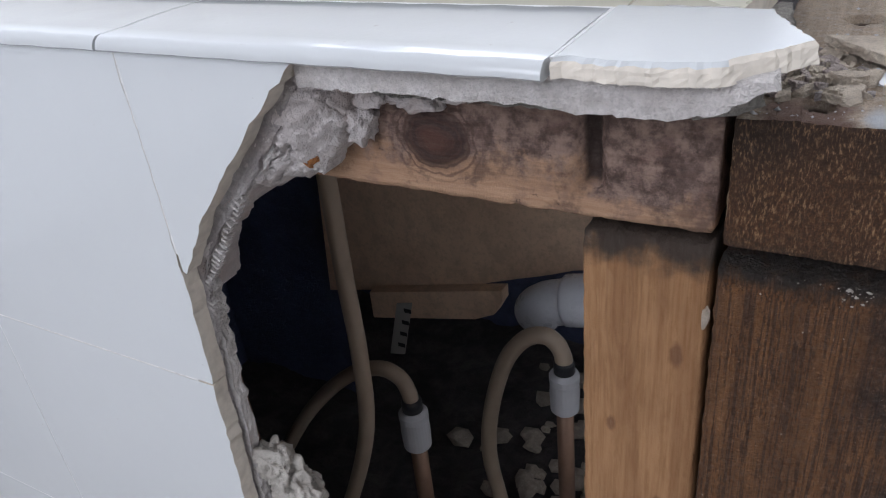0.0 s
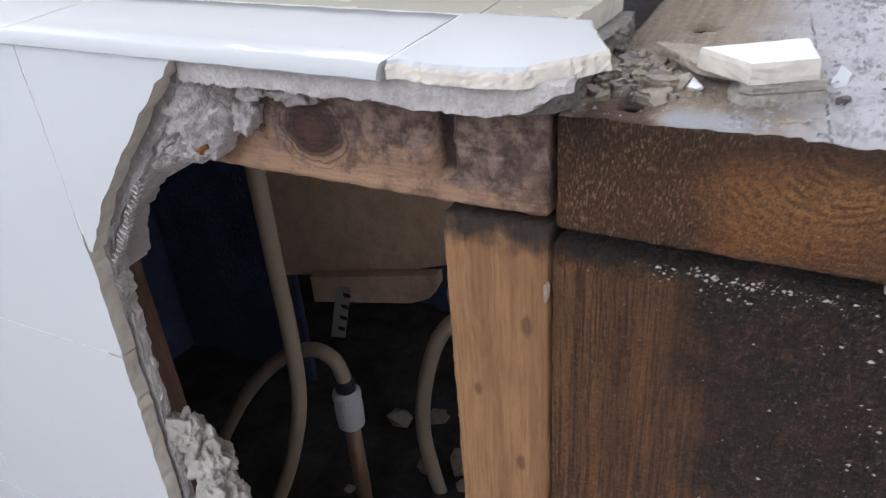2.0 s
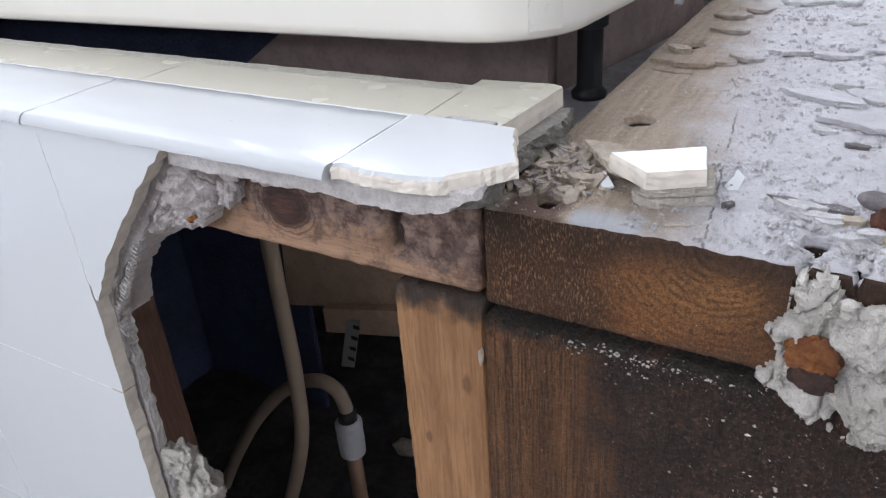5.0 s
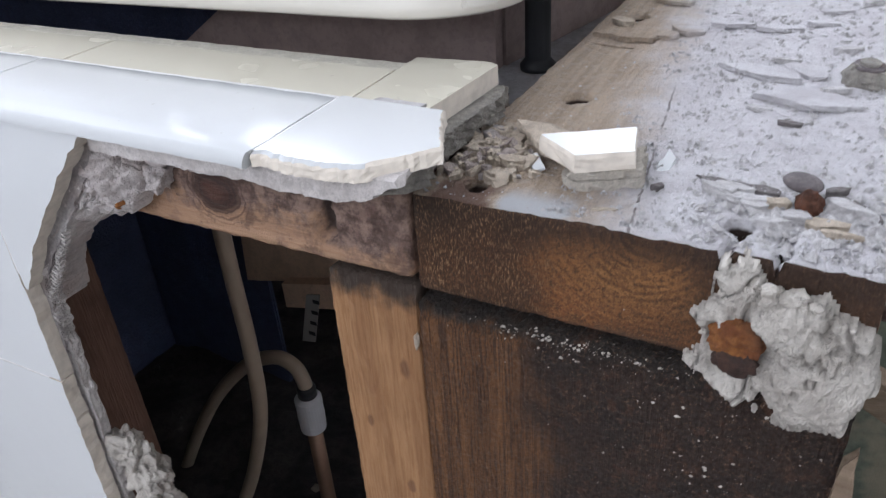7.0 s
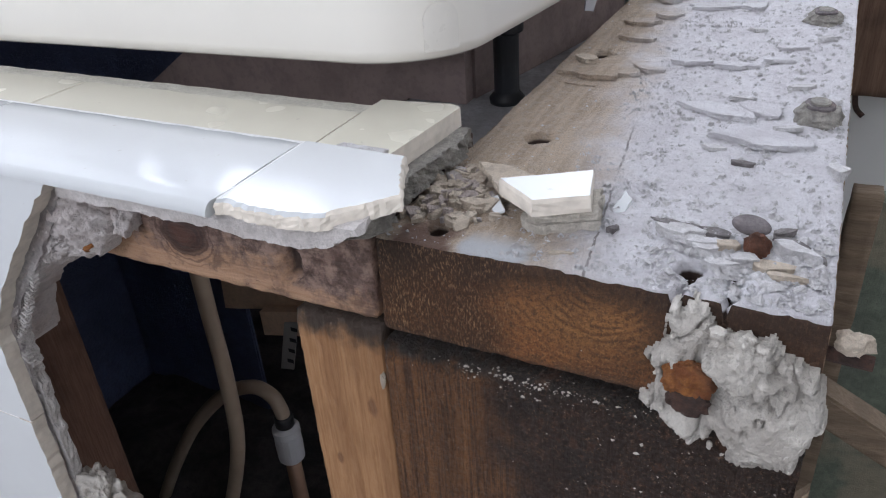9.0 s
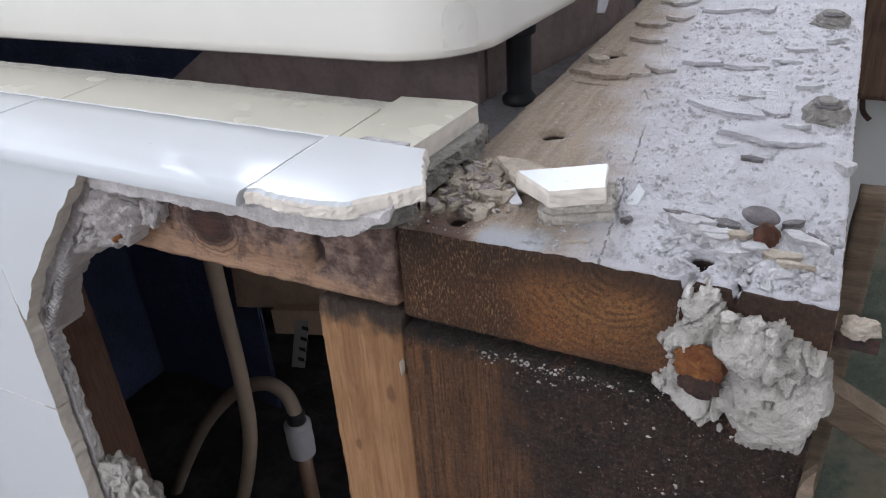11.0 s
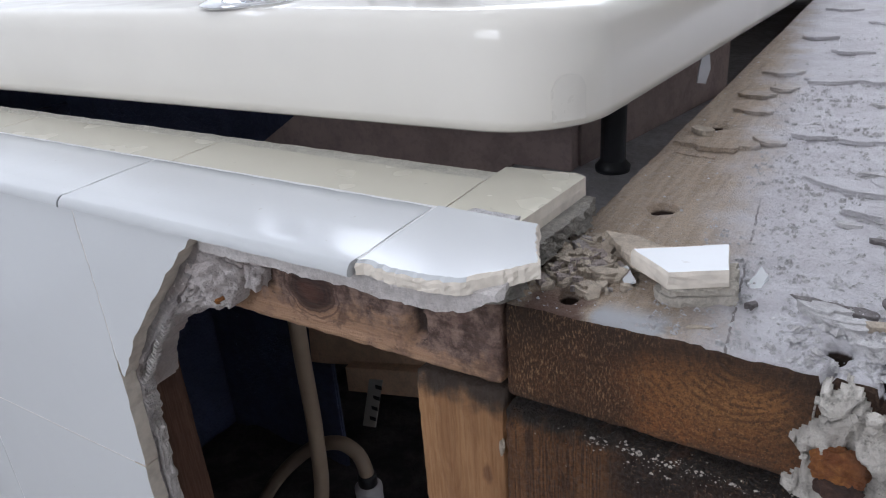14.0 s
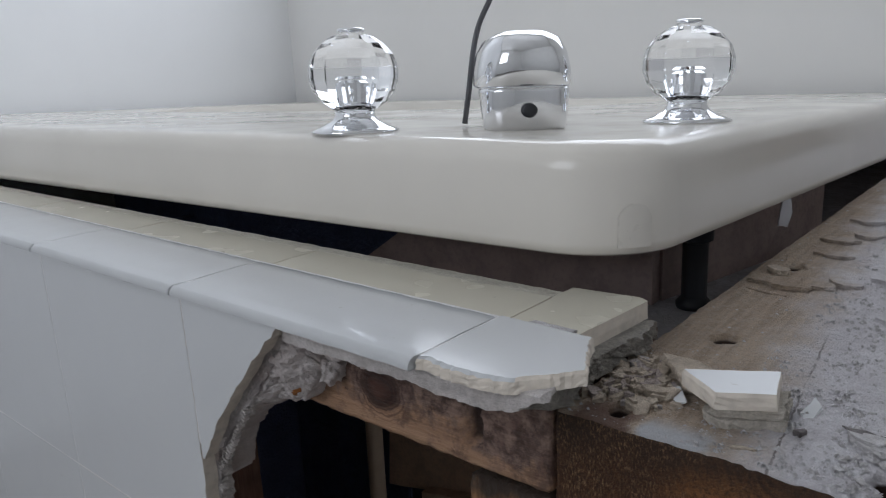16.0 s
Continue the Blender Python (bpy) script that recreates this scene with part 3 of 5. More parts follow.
def deck_relief(v):
    """Relief of the residue on the top, screw holes, and the two splits at the front."""
    up = v[:, 2] > DECK - 0.004
    x, y = v[:, 0], v[:, 1]
    p = np.c_[x, y, 0 * x]
    coat = np.clip((x - 0.045 + 0.02 * fbm(p, 30, 3, 5) - 0.1 * (y - 0.1) * 0.3) / 0.02, 0, 1)
    h = 0.0002 * fbm(p, 45, 3, 21, 0.6) + 0.00045 * coat * np.clip(fbm(p, 230, 3, 33, 0.7), -0.4, 1.2) + 0.0003 * fbm(p, 420, 2, 36)
    h += 0.0009 * coat * np.clip(fbm(np.c_[x, y * 2.2, 0 * x], 70, 4, 51, 0.6) - 0.35, 0, 0.5)
    rough = np.clip(1 - np.hypot(x - 0.108, (y - 0.07) * 0.8) / 0.05, 0, 1)
    h += 0.0012 * rough * np.abs(fbm(np.c_[x * 0.5, y * 2, 0 * x], 260, 3, 8))
    for hx, hy, r in HOLES:
        d = np.hypot((x - hx), (y - hy) * 0.9) * (1 + 0.25 * fbm(p, 260, 2, 9))
        h -= 0.009 * np.clip((r - d) / 0.0016, 0, 1)
    for sx, length in ((0.1135, 0.022), (0.1005, 0.012)):
        d = np.abs(x - sx + 0.0012 * fbm(p, 300, 2, 4))
        h -= 0.006 * np.clip((0.0012 - d) / 0.0008, 0, 1) * (y < length)
    v[:, 2] += np.where(up, h, 0)
    return v


deck = thing("deck_board", "wooden deck board smeared with white thinset residue", "timber board", (0.07, 0, 0.462), kind="structure")
v, f, i = rough_board(0.0, 0.14, 0.0, NORTH - 0.001, 0.462, DECK, (0.0016, 0.0022, 0.0019), 0.0004, 3, {(1, 0): 1, (2, 1): 2}, deck_relief)
part("board", (v, f, i), [M["board"], M["end_grain"], M["residue"]], deck, smooth=True)


def header_dents(v):
    face = v[:, 1] < 0.004
    x, z = v[:, 0], v[:, 2]
    g = np.clip((0.0042 - np.abs(x + 0.0385)) / 0.0015, 0, 1) * np.clip((z - 0.473) / 0.002, 0, 1)
    v[:, 1] += np.where(face, 0.007 * g, 0)
    k = np.clip(1 - np.hypot(x + 0.089, z - 0.4845) / 0.011, 0, 1)
    v[:, 1] += np.where(face, -0.002 * k, 0)
    return v


header = thing("header_beam", "stained wooden header with a dark knot under the tiles", "timber beam", (-0.2, 0, 0.464), kind="structure")
v, f, i = rough_board(-0.62, -0.0025, 0.0, 0.089, 0.465, 0.503, (0.0025, 0.006, 0.0019), 0.0005, 7, None, header_dents)
part("beam", (v, f, i), M["header"], header, smooth=True)

def ragged_top(v):
    """Crumbled fibres along the upper end."""
    up = v[:, 2] > v[:, 2].max() - 0.006
    v[:, 2] += np.where(up, 0.0012 * fbm(v * np.array([1, 0.3, 0]), 500, 3, 3), 0)
    v[:, 1] += np.where(up & (v[:, 1] < 0.004), 0.0010 * (1 + fbm(v * np.array([1, 0, 0.4]), 600, 3, 6)), 0)
    return v


pale = thing("wall_stud", "pale pine stud with a dark crumbled top", "timber stud", (-0.022, 0.04, LOW), kind="structure")
v, f, i = rough_board(-0.0408, -0.0022, 0.0, 0.089, LOW, 0.4605, (0.0016, 0.008, 0.003), 0.0004, 13, None, ragged_top)
part("stud", (v, f, i), M["stud"], pale, smooth=True)

plank = thing("wide_plank", "brown plank blackened by a water stain", "timber plank", (0.07, 0.02, LOW), kind="structure")
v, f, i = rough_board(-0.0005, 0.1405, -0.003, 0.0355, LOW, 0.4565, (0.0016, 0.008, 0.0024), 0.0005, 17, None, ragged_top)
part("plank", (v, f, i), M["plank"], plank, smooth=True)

dark_stud = thing("dark_stud", "dark reddish stud beside the opening", "timber stud", (-0.34, 0.04, LOW), kind="structure")
v, f, i = rough_board(-0.358, -0.320, 0.0, 0.089, LOW, 0.465, (0.004, 0.008, 0.006), 0.0005, 19)
part("stud", (v, f, i), M["stud_dark"], dark_stud, smooth=True)

# ---- tiled apron ----
FACE, BACK = -0.031, -0.0235     # tile face and tile back
TOP = 0.5178
EDGE = [(-0.1145, TOP), (-0.136, 0.497), (-0.158, 0.471), (-0.172, 0.455), (-0.187, 0.430), (-0.190, 0.400), (-0.192, 0.372), (-0.1935, 0.335),
        (-0.195, 0.300), (-0.197, 0.267), (-0.197, 0.20), (-0.200, 0.10), (-0.197, 0.0), (-0.198, LOW)]


def on_face(u, v, d):
    return (u, d, v)


apron = thing("tiled_apron", "white square wall tiles broken open to the framing", "tiled wall", (-0.6, -0.03, LOW), kind="structure")
COLS = [-0.1885 - 0.1545 * k for k in range(9)]
ROWS_Z = [TOP, 0.3755, 0.2245, 0.070, -0.0845, LOW]
GAP = 0.00035


def edge_x(z):
    for (xa, za), (xb, zb) in zip(EDGE, EDGE[1:]):
        if zb <= z <= za:
            return xa + (xb - xa) * (za - z) / (za - zb)
    return EDGE[-1][0]


def tile_plate(outline, keep, seed):
    return slab(ragged(outline, 0.004, 0.0007, seed, keep=keep), FACE, BACK, on_face, 2, 0.0003, seed, 0.0002)


for r in range(5):
    z1, z0 = ROWS_Z[r] - GAP, ROWS_Z[r + 1] + GAP
    for c in range(8):
        x1, x0 = COLS[c] - GAP, max(COLS[c + 1] + GAP, WEST)
        if c == 0:
            cut = [(min(x, x1), z) for x, z in EDGE if z0 < z < z1]
            pts = [(x0, z0), (min(edge_x(z0), x1), z0)] + cut[::-1] + [(min(edge_x(z1), x1), z1), (x0, z1)]
            keep = (0, len(pts) - 2, len(pts) - 1)
        else:
            pts, keep = [(x0, z0), (x1, z0), (x1, z1), (x0, z1)], (0, 1, 2, 3)
        part("tile", tile_plate(pts, keep, 40 + r * 9 + c), [M["tile"], M["bisque"] if c == 0 else M["tile"]], apron)
corner_piece = [(COLS[0] + GAP, 0.4325), (-0.1865, 0.4315), (-0.172, 0.455), (-0.158, 0.471), (-0.136, 0.497), (-0.1145, TOP - GAP), (COLS[0] + GAP, TOP - GAP)]
part("tile", tile_plate(corner_piece, (5, 6), 99), [M["tile"], M["bisque"]], apron)
part("grout", box(WEST, -0.2005, FACE + 0.00012, BACK - 0.001, LOW, TOP - 0.0005), M["grout"], apron)
part("grout", box(-0.1893, -0.1880, FACE + 0.00012, BACK, 0.44, TOP - 0.0005), M["grout"], apron)

# backer board behind the tiles and the thinset between, both with broken edges
bed = [(WEST, LOW)] + [(x + 0.0015, z) for x, z in EDGE[::-1][:-5]] + \
      [(-0.1855, 0.430), (-0.168, 0.452), (-0.152, 0.468), (-0.132, 0.492), (-0.112, TOP), (WEST, TOP)]
rim = ragged(bed, 0.0030, 0.0013, 5, keep=(0, len(bed) - 2, len(bed) - 1))
part("backer_board", slab(rim, BACK + 0.0022, BACK + 0.0075, on_face, 4, 0.0007, 6), M["backer"], apron, "grey backer board with a torn edge")
inner = [(x - (0.0035 if z < 0.40 else 0.0005), z) for x, z in bed[1:-1]]
part("thinset", slab(ragged([(WEST, LOW)] + inner + [(WEST, TOP)], 0.0035, 0.0012, 9, keep=(0, len(bed) - 2, len(bed) - 1)), BACK + 0.0002, BACK + 0.0020, on_face, 2, 0.0006, 7), M["mortar"], apron, "thin grey thinset layer")
# notched thinset ridges along the broken corner
bm = bmesh.new()
for k in range(24):
    t = k / 23
    x, z = -0.1892 + 0.033 * max(0, t - 0.2) / 0.8, 0.408 + 0.060 * t
    bmesh.ops.create_cube(bm, size=1, matrix=Matrix.Translation((x + 0.0012, BACK + 0.0022 + 0.0006 * math.sin(5 * k), z)) @ pose(0, 0, 0, 0, 35 + 9 * math.sin(3 * k), 0) @ Matrix.Diagonal((0.0030 + 0.0008 * math.sin(7 * k), 0.0036, 0.0010, 1)))
part("thinset_ridges", bm, M["backer"], apron, "notched thinset ridges")


def crust_sheet(outer, inner, y0, y1, bulge, seed, along=150, across=44, crack=0.0042):
    """A cracked crust that fills the break between two lines (x, z), from depth y0 to y1, with a torn inner edge and a back."""
    s_ = np.linspace(0, 1, along)

    def run(line):
        line = np.array(line, float)
        d = np.r_[0, np.cumsum(np.linalg.norm(np.diff(line, axis=0), axis=1))]
        return np.c_[np.interp(s_ * d[-1], d, line[:, 0]), np.interp(s_ * d[-1], d, line[:, 1])]

    a, b = run(outer), run(inner)
    q = np.c_[b[:, 0], 0 * s_, b[:, 1]]
    b[:, 0] += 0.0013 * fbm(q, 260, 4, seed + 1, 0.65)
    b[:, 1] += 0.0013 * fbm(q, 260, 4, seed + 2, 0.65)
    verts, faces = [], []
    for j in range(across + 2):
        t = min(j, across) / across
        x, z = a[:, 0] + (b[:, 0] - a[:, 0]) * t, a[:, 1] + (b[:, 1] - a[:, 1]) * t
        y = y0 + (y1 - y0) * t ** 1.3
        p = np.c_[x, 0 * x + y, z]
        stretched = p * np.array([1.0, 1.0, 0.55])
        y = y - bulge * math.sin(math.pi * t) * (0.7 + 0.9 * fbm(p, 75, 3, seed + 3)) - 0.0013 * fbm(p, 240, 4, seed + 4, 0.65)
        y = y + crack * np.clip(0.09 - np.abs(fbm(stretched, 95, 3, seed + 5, 0.6)), 0, 1) / 0.09 * math.sin(math.pi * t) ** 0.5
        if j > across:
            y = 0 * x + 0.006
        verts += list(zip(x, y, z))
    for j in range(across + 1):
        for k in range(along - 1):
            faces.append([j * along + k, j * along + k + 1, (j + 1) * along + k + 1, (j + 1) * along + k])
    return verts, faces


crust = thing("mortar_crust", "cracked greyish white mortar crust in the broken corner", "mortar", (-0.14, -0.01, 0.47))
part("crust", crust_sheet([(-0.1135, 0.5185), (-0.122, 0.508), (-0.137, 0.494), (-0.150, 0.478), (-0.164, 0.461), (-0.178, 0.441), (-0.1885, 0.422)],
                          [(-0.1110, 0.5030), (-0.1155, 0.494), (-0.1190, 0.482), (-0.1270, 0.4730), (-0.145, 0.4675), (-0.170, 0.4545), (-0.192, 0.4330), (-0.202, 0.4060)],
                          BACK + 0.0010, -0.0105, 0.0030, 61), M["crust"], crust, smooth=True)
for k, (x, z, a, c) in enumerate(((-0.1065, 0.5015, 0.0075, 0.0050), (-0.0930, 0.4985, 0.0085, 0.0036), (-0.1135, 0.4890, 0.0045, 0.0065), (-0.0800, 0.5030, 0.0090, 0.0028))):
    part("flap", boulder((x, -0.0035 if k else -0.006, z), (a, 0.0045 if k != 2 else 0.007, c), 0.42, 80 + k, 4, 2.2), M["crust"], crust, smooth=True)

# ---- tiled ledge ----
CAP_BACK, CAP_FRONT, CAP_TOP, CAP_BOT = 0.0195, -0.0345, 0.5225, 0.5180


def cap_profile():
    """Top of a bullnose trim tile from back to front, then underneath to the back."""
    up = [(CAP_BACK, CAP_TOP - 0.0012)]
    up += [(CAP_BACK - 0.002 - 0.04 * k / 5, CAP_TOP - 0.0004 + 0.0004 * math.sin(math.pi * k / 5)) for k in range(6)]
    r = 0.0042
    for k in range(1, 8):
        a = math.pi / 2 * k / 7
        up.append((CAP_FRONT + r - math.sin(a) * r, CAP_TOP - r + math.cos(a) * r))
    down = [(CAP_FRONT + 0.0015, CAP_BOT - 0.0006), (CAP_FRONT + 0.008, CAP_BOT), (CAP_BACK, CAP_BOT)]
    return up, down


def cap_tile(x0, x1, end=None, seed=0):
    up, down = cap_profile()
    ring = up + down
    n, steps = len(ring), 14
    rng = np.random.RandomState(seed)
    verts, faces, index = [], [], []
    for k in range(steps + 1):
        for y, z in ring:
            xe = x1 if end is None else end(y, z)
            verts.append((x0 + (xe - x0) * k / steps, y, z + 0.00015 * math.sin(3 * k + seed)))
    for k in range(steps):
        for j in range(n):
            q = (j + 1) % n
            faces.append([k * n + j, k * n + q, (k + 1) * n + q, (k + 1) * n + j])
            index.append(0 if j < len(up) - 1 else 1)
    faces += [list(range(n))[::-1], [steps * n + j for j in range(n)]]
    index += [1, 1]
    return verts, faces, index


F_TOP, F_BOT = 0.5185, 0.5105
ledge = thing("ledge_trim", "row of glossy white bullnose trim tiles, the last one broken", "trim tile", (-0.5, 0, CAP_BOT), kind="structure")
snapped = [(-0.0369, 0.0195), (0.0045, 0.0185), (0.0068, 0.0125), (0.0120, 0.001), (0.0172, -0.0085), (0.0095, -0.0182), (0.0040, -0.0232), (0.0005, -0.0276), (-0.0100, -0.0300),
           (-0.0240, -0.0305), (-0.0345, -0.0285), (-0.0369, -0.0300)]


def flared(u, v, d):
    """The break slopes outwards below the glaze."""
    t = (CAP_TOP - d) / (CAP_TOP - CAP_BOT)
    round_ = math.sin(math.pi / 2 * min(1, 2.2 * t))
    return (u + (0.0008 * t if u > -0.03 else 0), v - (0.0012 * round_ + 0.0004 * t if v < -0.02 else 0.0012 * t if v < 0.012 else 0), d)


edge_line = ragged(snapped, 0.0017, 0.00055, 21, keep=(0, 11))
v, f, i = slab(edge_line, CAP_TOP, CAP_BOT - 0.0004, flared, 5, 0.0002, 22, 0.0007)
for k, (a, b) in enumerate(edge_line):
    if b < -0.0245 and a < 0.002:
        i[1 + k] = 0
part("trim_tile", (v, f, i), [M["trim"], M["bisque"]], ledge, "broken trim tile with a jagged edge")
for k in range(8):
    a, b = -0.0382 - 0.1550 * k, -0.0382 - 0.1550 * (k + 1) + 0.0013
    part("trim_tile", cap_tile(max(b, WEST), a), [M["trim"], M["trim"]], ledge, smooth="face")
part("grout", box(WEST, -0.0372, CAP_FRONT + 0.0060, CAP_BACK, CAP_BOT - 0.0005, CAP_TOP - 0.0006), M["grout"], ledge)
part("grout", box(-0.0372, -0.008, CAP_BACK - 0.003, CAP_BACK + 0.003, CAP_BOT, F_TOP - 0.001), M["grout"], ledge)

field = thing("ledge_tiles", "cream glazed flat tiles along the tub edge", "tile row", (-0.5, 0.05, 0.505), kind="structure")


def on_top(u, v, d):
    return (u, v, d)


first = [(-0.0379, 0.0215), (-0.024, 0.0215), (-0.022, 0.0235), (-0.006, 0.0245), (-0.0055, 0.030), (-0.0015, 0.076), (-0.006, 0.0785), (-0.0379, 0.0755)]
part("tile", slab(ragged(first, 0.004, 0.0005, 3, keep=(0, 4)), F_TOP, F_BOT, on_top, 2, 0.0003, 4, 0.0003), [M["tile_cream"], M["bisque"]], field, "cream tile with a snapped end")
for k in range(8):
    b, a = -0.0383 - 0.1545 * k, max(-0.0383 - 0.1545 * (k + 1) + 0.0002, WEST)
    depth = 0.0585 - 0.0015 * k
    pts = [(a, 0.0215), (b, 0.0215), (b, depth), (a, depth - 0.001)]
    part("tile", slab(ragged(pts, 0.006, 0.0006, 60 + k, keep=(0, 1, 3)), F_TOP, F_BOT, on_top, 2, 0.0003, k, 0.0003), [M["tile_cream"], M["bisque"]], field)
part("grout", box(WEST, -0.02, 0.018, 0.060, F_BOT + 0.001, F_TOP - 0.0004), M["cream_grout"], field)
part("back_strip", slab(ragged([(WEST, 0.0500), (-0.0383, 0.0580), (-0.0383, 0.0705), (WEST, 0.0560)], 0.006, 0.0006, 77, keep=(0, 1, 3)), F_TOP - 0.0012, F_BOT, on_top, 2, 0.0004, 78), M["cream_grout"], field, "matt beige mortar strip behind the tiles")
part("glue_chip", slab(ragged([(-0.026, 0.0195), (-0.006, 0.0185), (-0.005, 0.0235), (-0.024, 0.0240)], 0.003, 0.0006, 8), F_TOP + 0.0030, F_TOP - 0.003, on_top, 2, 0.0006, 2), M["flake"], field)
bedding = [(WEST, -0.010), (-0.12, -0.012), (-0.036, -0.012), (-0.012, -0.012), (0.0, -0.008), (0.004, -0.004), (0.006, 0.002), (0.002, 0.012), (0.001, 0.030), (0.004, 0.060), (0.003, 0.075), (-0.045, 0.068), (WEST, 0.062)]
part("mortar_bed", slab(ragged(bedding, 0.0025, 0.0011, 12, keep=(0, 11, 12)), F_BOT, 0.5025, on_top, 5, 0.0014, 14), M["collar"], field, "rough grey mortar under the tiles")
# face of the mortar under the trim tiles
low = [(-0.118, 0.5088), (-0.10, 0.5084), (-0.08, 0.5090), (-0.06, 0.5084), (-0.047, 0.5094), (-0.040, 0.5084), (-0.030, 0.5078), (-0.018, 0.5078), (-0.008, 0.5084), (0.000, 0.5100), (0.006, 0.5135), (0.012, 0.5165), (0.011, CAP_BOT + 0.0002), (-0.118, CAP_BOT + 0.0002)]
part("mortar_face", slab(ragged(low, 0.0020, 0.0007, 15, keep=(12, 13)), -0.0265, -0.008, on_face, 6, 0.0007, 16), M["backer"], field, "grey mortar face under the trim")
# ---- mortar clump with the rusty bolt ----


def crusty_field(outline, humps, pit, seed, cell=0.00055):
    """A crusty mortar patch on the front face: overlapping humps (x, z, radius, height) inside a ragged outline, with one pit (x, z, radius)."""
    line = np.array(outline, float)
    lo, hi = line.min(axis=0) - 0.003, line.max(axis=0) + 0.003
    nx, nz = int((hi[0] - lo[0]) / cell), int((hi[1] - lo[1]) / cell)
    gx_, gz_ = np.meshgrid(np.linspace(lo[0], hi[0], nx), np.linspace(lo[1], hi[1], nz), indexing="ij")
    x, z = gx_.ravel(), gz_.ravel()
    p = np.c_[x, 0 * x, z]
    u, w_ = x + 0.0022 * fbm(p, 190, 4, seed, 0.7), z + 0.0022 * fbm(p, 190, 4, seed + 1, 0.7)
    inside = np.zeros(len(x), bool)
    for (xa, za), (xb, zb) in zip(line, np.roll(line, -1, axis=0)):
        hit = (za > w_) != (zb > w_)
        inside ^= hit & (u < (xb - xa) * (w_ - za) / (zb - za + 1e-12) + xa)
    gap = np.full(len(x), 1.0)
    for (xa, za), (xb, zb) in zip(line, np.roll(line, -1, axis=0)):
        t = np.clip(((u - xa) * (xb - xa) + (w_ - za) * (zb - za)) / ((xb - xa) ** 2 + (zb - za) ** 2), 0, 1)
        gap = np.minimum(gap, np.hypot(u - xa - t * (xb - xa), w_ - za - t * (zb - za)))
    h = np.full(len(x), 0.0035) + 0.0012 * fbm(p, 160, 3, seed + 8)
    for k, (hx, hz, r, height) in enumerate(humps):
        d = np.hypot(u - hx, (w_ - hz) * (1 + 0.12 * math.sin(k * 2.3))) / r
        h = np.maximum(h, height * (1 - np.clip(d, 0, 1) ** 3.2) - 0.0004)
    h += 0.0007 * fbm(p, 110, 3, seed + 2, 0.55) + 0.00042 * fbm(p, 560, 3, seed + 3, 0.7)
    h -= 0.0055 * np.clip(0.055 - np.abs(fbm(p, 58, 3, seed + 4, 0.6)), 0, 1) / 0.055
    h -= 0.0016 * np.clip(0.03 - np.abs(fbm(p, 120, 3, seed + 14, 0.6)), 0, 1) / 0.03
    h -= 0.0045 * np.clip(fbm(p, 240, 3, seed + 5, 0.6) - 0.62, 0, 0.5)
    d = np.hypot(x - pit[0], z - pit[1]) * (1 + 0.15 * fbm(p, 200, 2, seed + 6))
    h = np.where(d < pit[2], np.minimum(h, 0.0045), h)
    h = np.maximum(h, 0.0008) * np.clip(gap / 0.0016, 0.0, 1) ** 0.5
    keep = inside.reshape(nx, nz)
    quads = keep[:-1, :-1] & keep[1:, :-1] & keep[1:, 1:] & keep[:-1, 1:]
    verts = np.c_[x, -h, z]
    a = np.argwhere(quads)
    i0 = a[:, 0] * nz + a[:, 1]
    faces = np.c_[i0, i0 + nz, i0 + nz + 1, i0 + 1]
    count = {(int(m_), int(n_)) for f_ in faces for m_, n_ in zip(f_, np.roll(f_, -1))}
    back, walls, verts = {}, [], verts.tolist()
    for m_, n_ in [e for e in count if (e[1], e[0]) not in count]:
        for q in (m_, n_):
            if q not in back:
                back[q] = len(verts)
                verts.append([verts[q][0], 0.003, verts[q][2]])
        walls.append([n_, m_, back[m_], back[n_]])
    faces = faces.tolist() + walls
    used = sorted({q for f_ in faces for q in f_})
    place = {q: k for k, q in enumerate(used)}
    return [verts[q] for q in used], [[place[q] for q in f_] for f_ in faces]


mort = thing("mortar_clump", "crusty white mortar clump stuck on the board end", "mortar", (0.118, 0, 0.472))
CLUMP = [(0.0985, 0.4985), (0.1095, 0.4985), (0.1115, 0.4930), (0.1175, 0.4945), (0.1260, 0.4915), (0.1365, 0.4890), (0.1405, 0.4810), (0.1425, 0.4690), (0.1390, 0.4575), (0.1300, 0.4440),
         (0.1190, 0.4465), (0.1160, 0.4555), (0.1075, 0.4520), (0.1005, 0.4575), (0.0925, 0.4610), (0.0950, 0.4685), (0.0930, 0.4790), (0.0980, 0.4900)]
HUMPS = [(0.1290, 0.4640, 0.0185, 0.0135), (0.1180, 0.4845, 0.0105, 0.0125), (0.1035, 0.4890, 0.0095, 0.0055), (0.1255, 0.4885, 0.0042, 0.0100), (0.1350, 0.4850, 0.0070, 0.0085), (0.1270, 0.4815, 0.0048, 0.0120),
         (0.0990, 0.4700, 0.0060, 0.0085), (0.1065, 0.4580, 0.0080, 0.0095), (0.1140, 0.4930, 0.0040, 0.0085), (0.0965, 0.4800, 0.0050, 0.0060), (0.1150, 0.4640, 0.0060, 0.0090), (0.1010, 0.4810, 0.0040, 0.0080)]
part("crust", crusty_field(CLUMP, HUMPS, (0.1073, 0.4735, 0.0072), 3), M["lump"], mort, smooth=True)
g = random.Random(3)
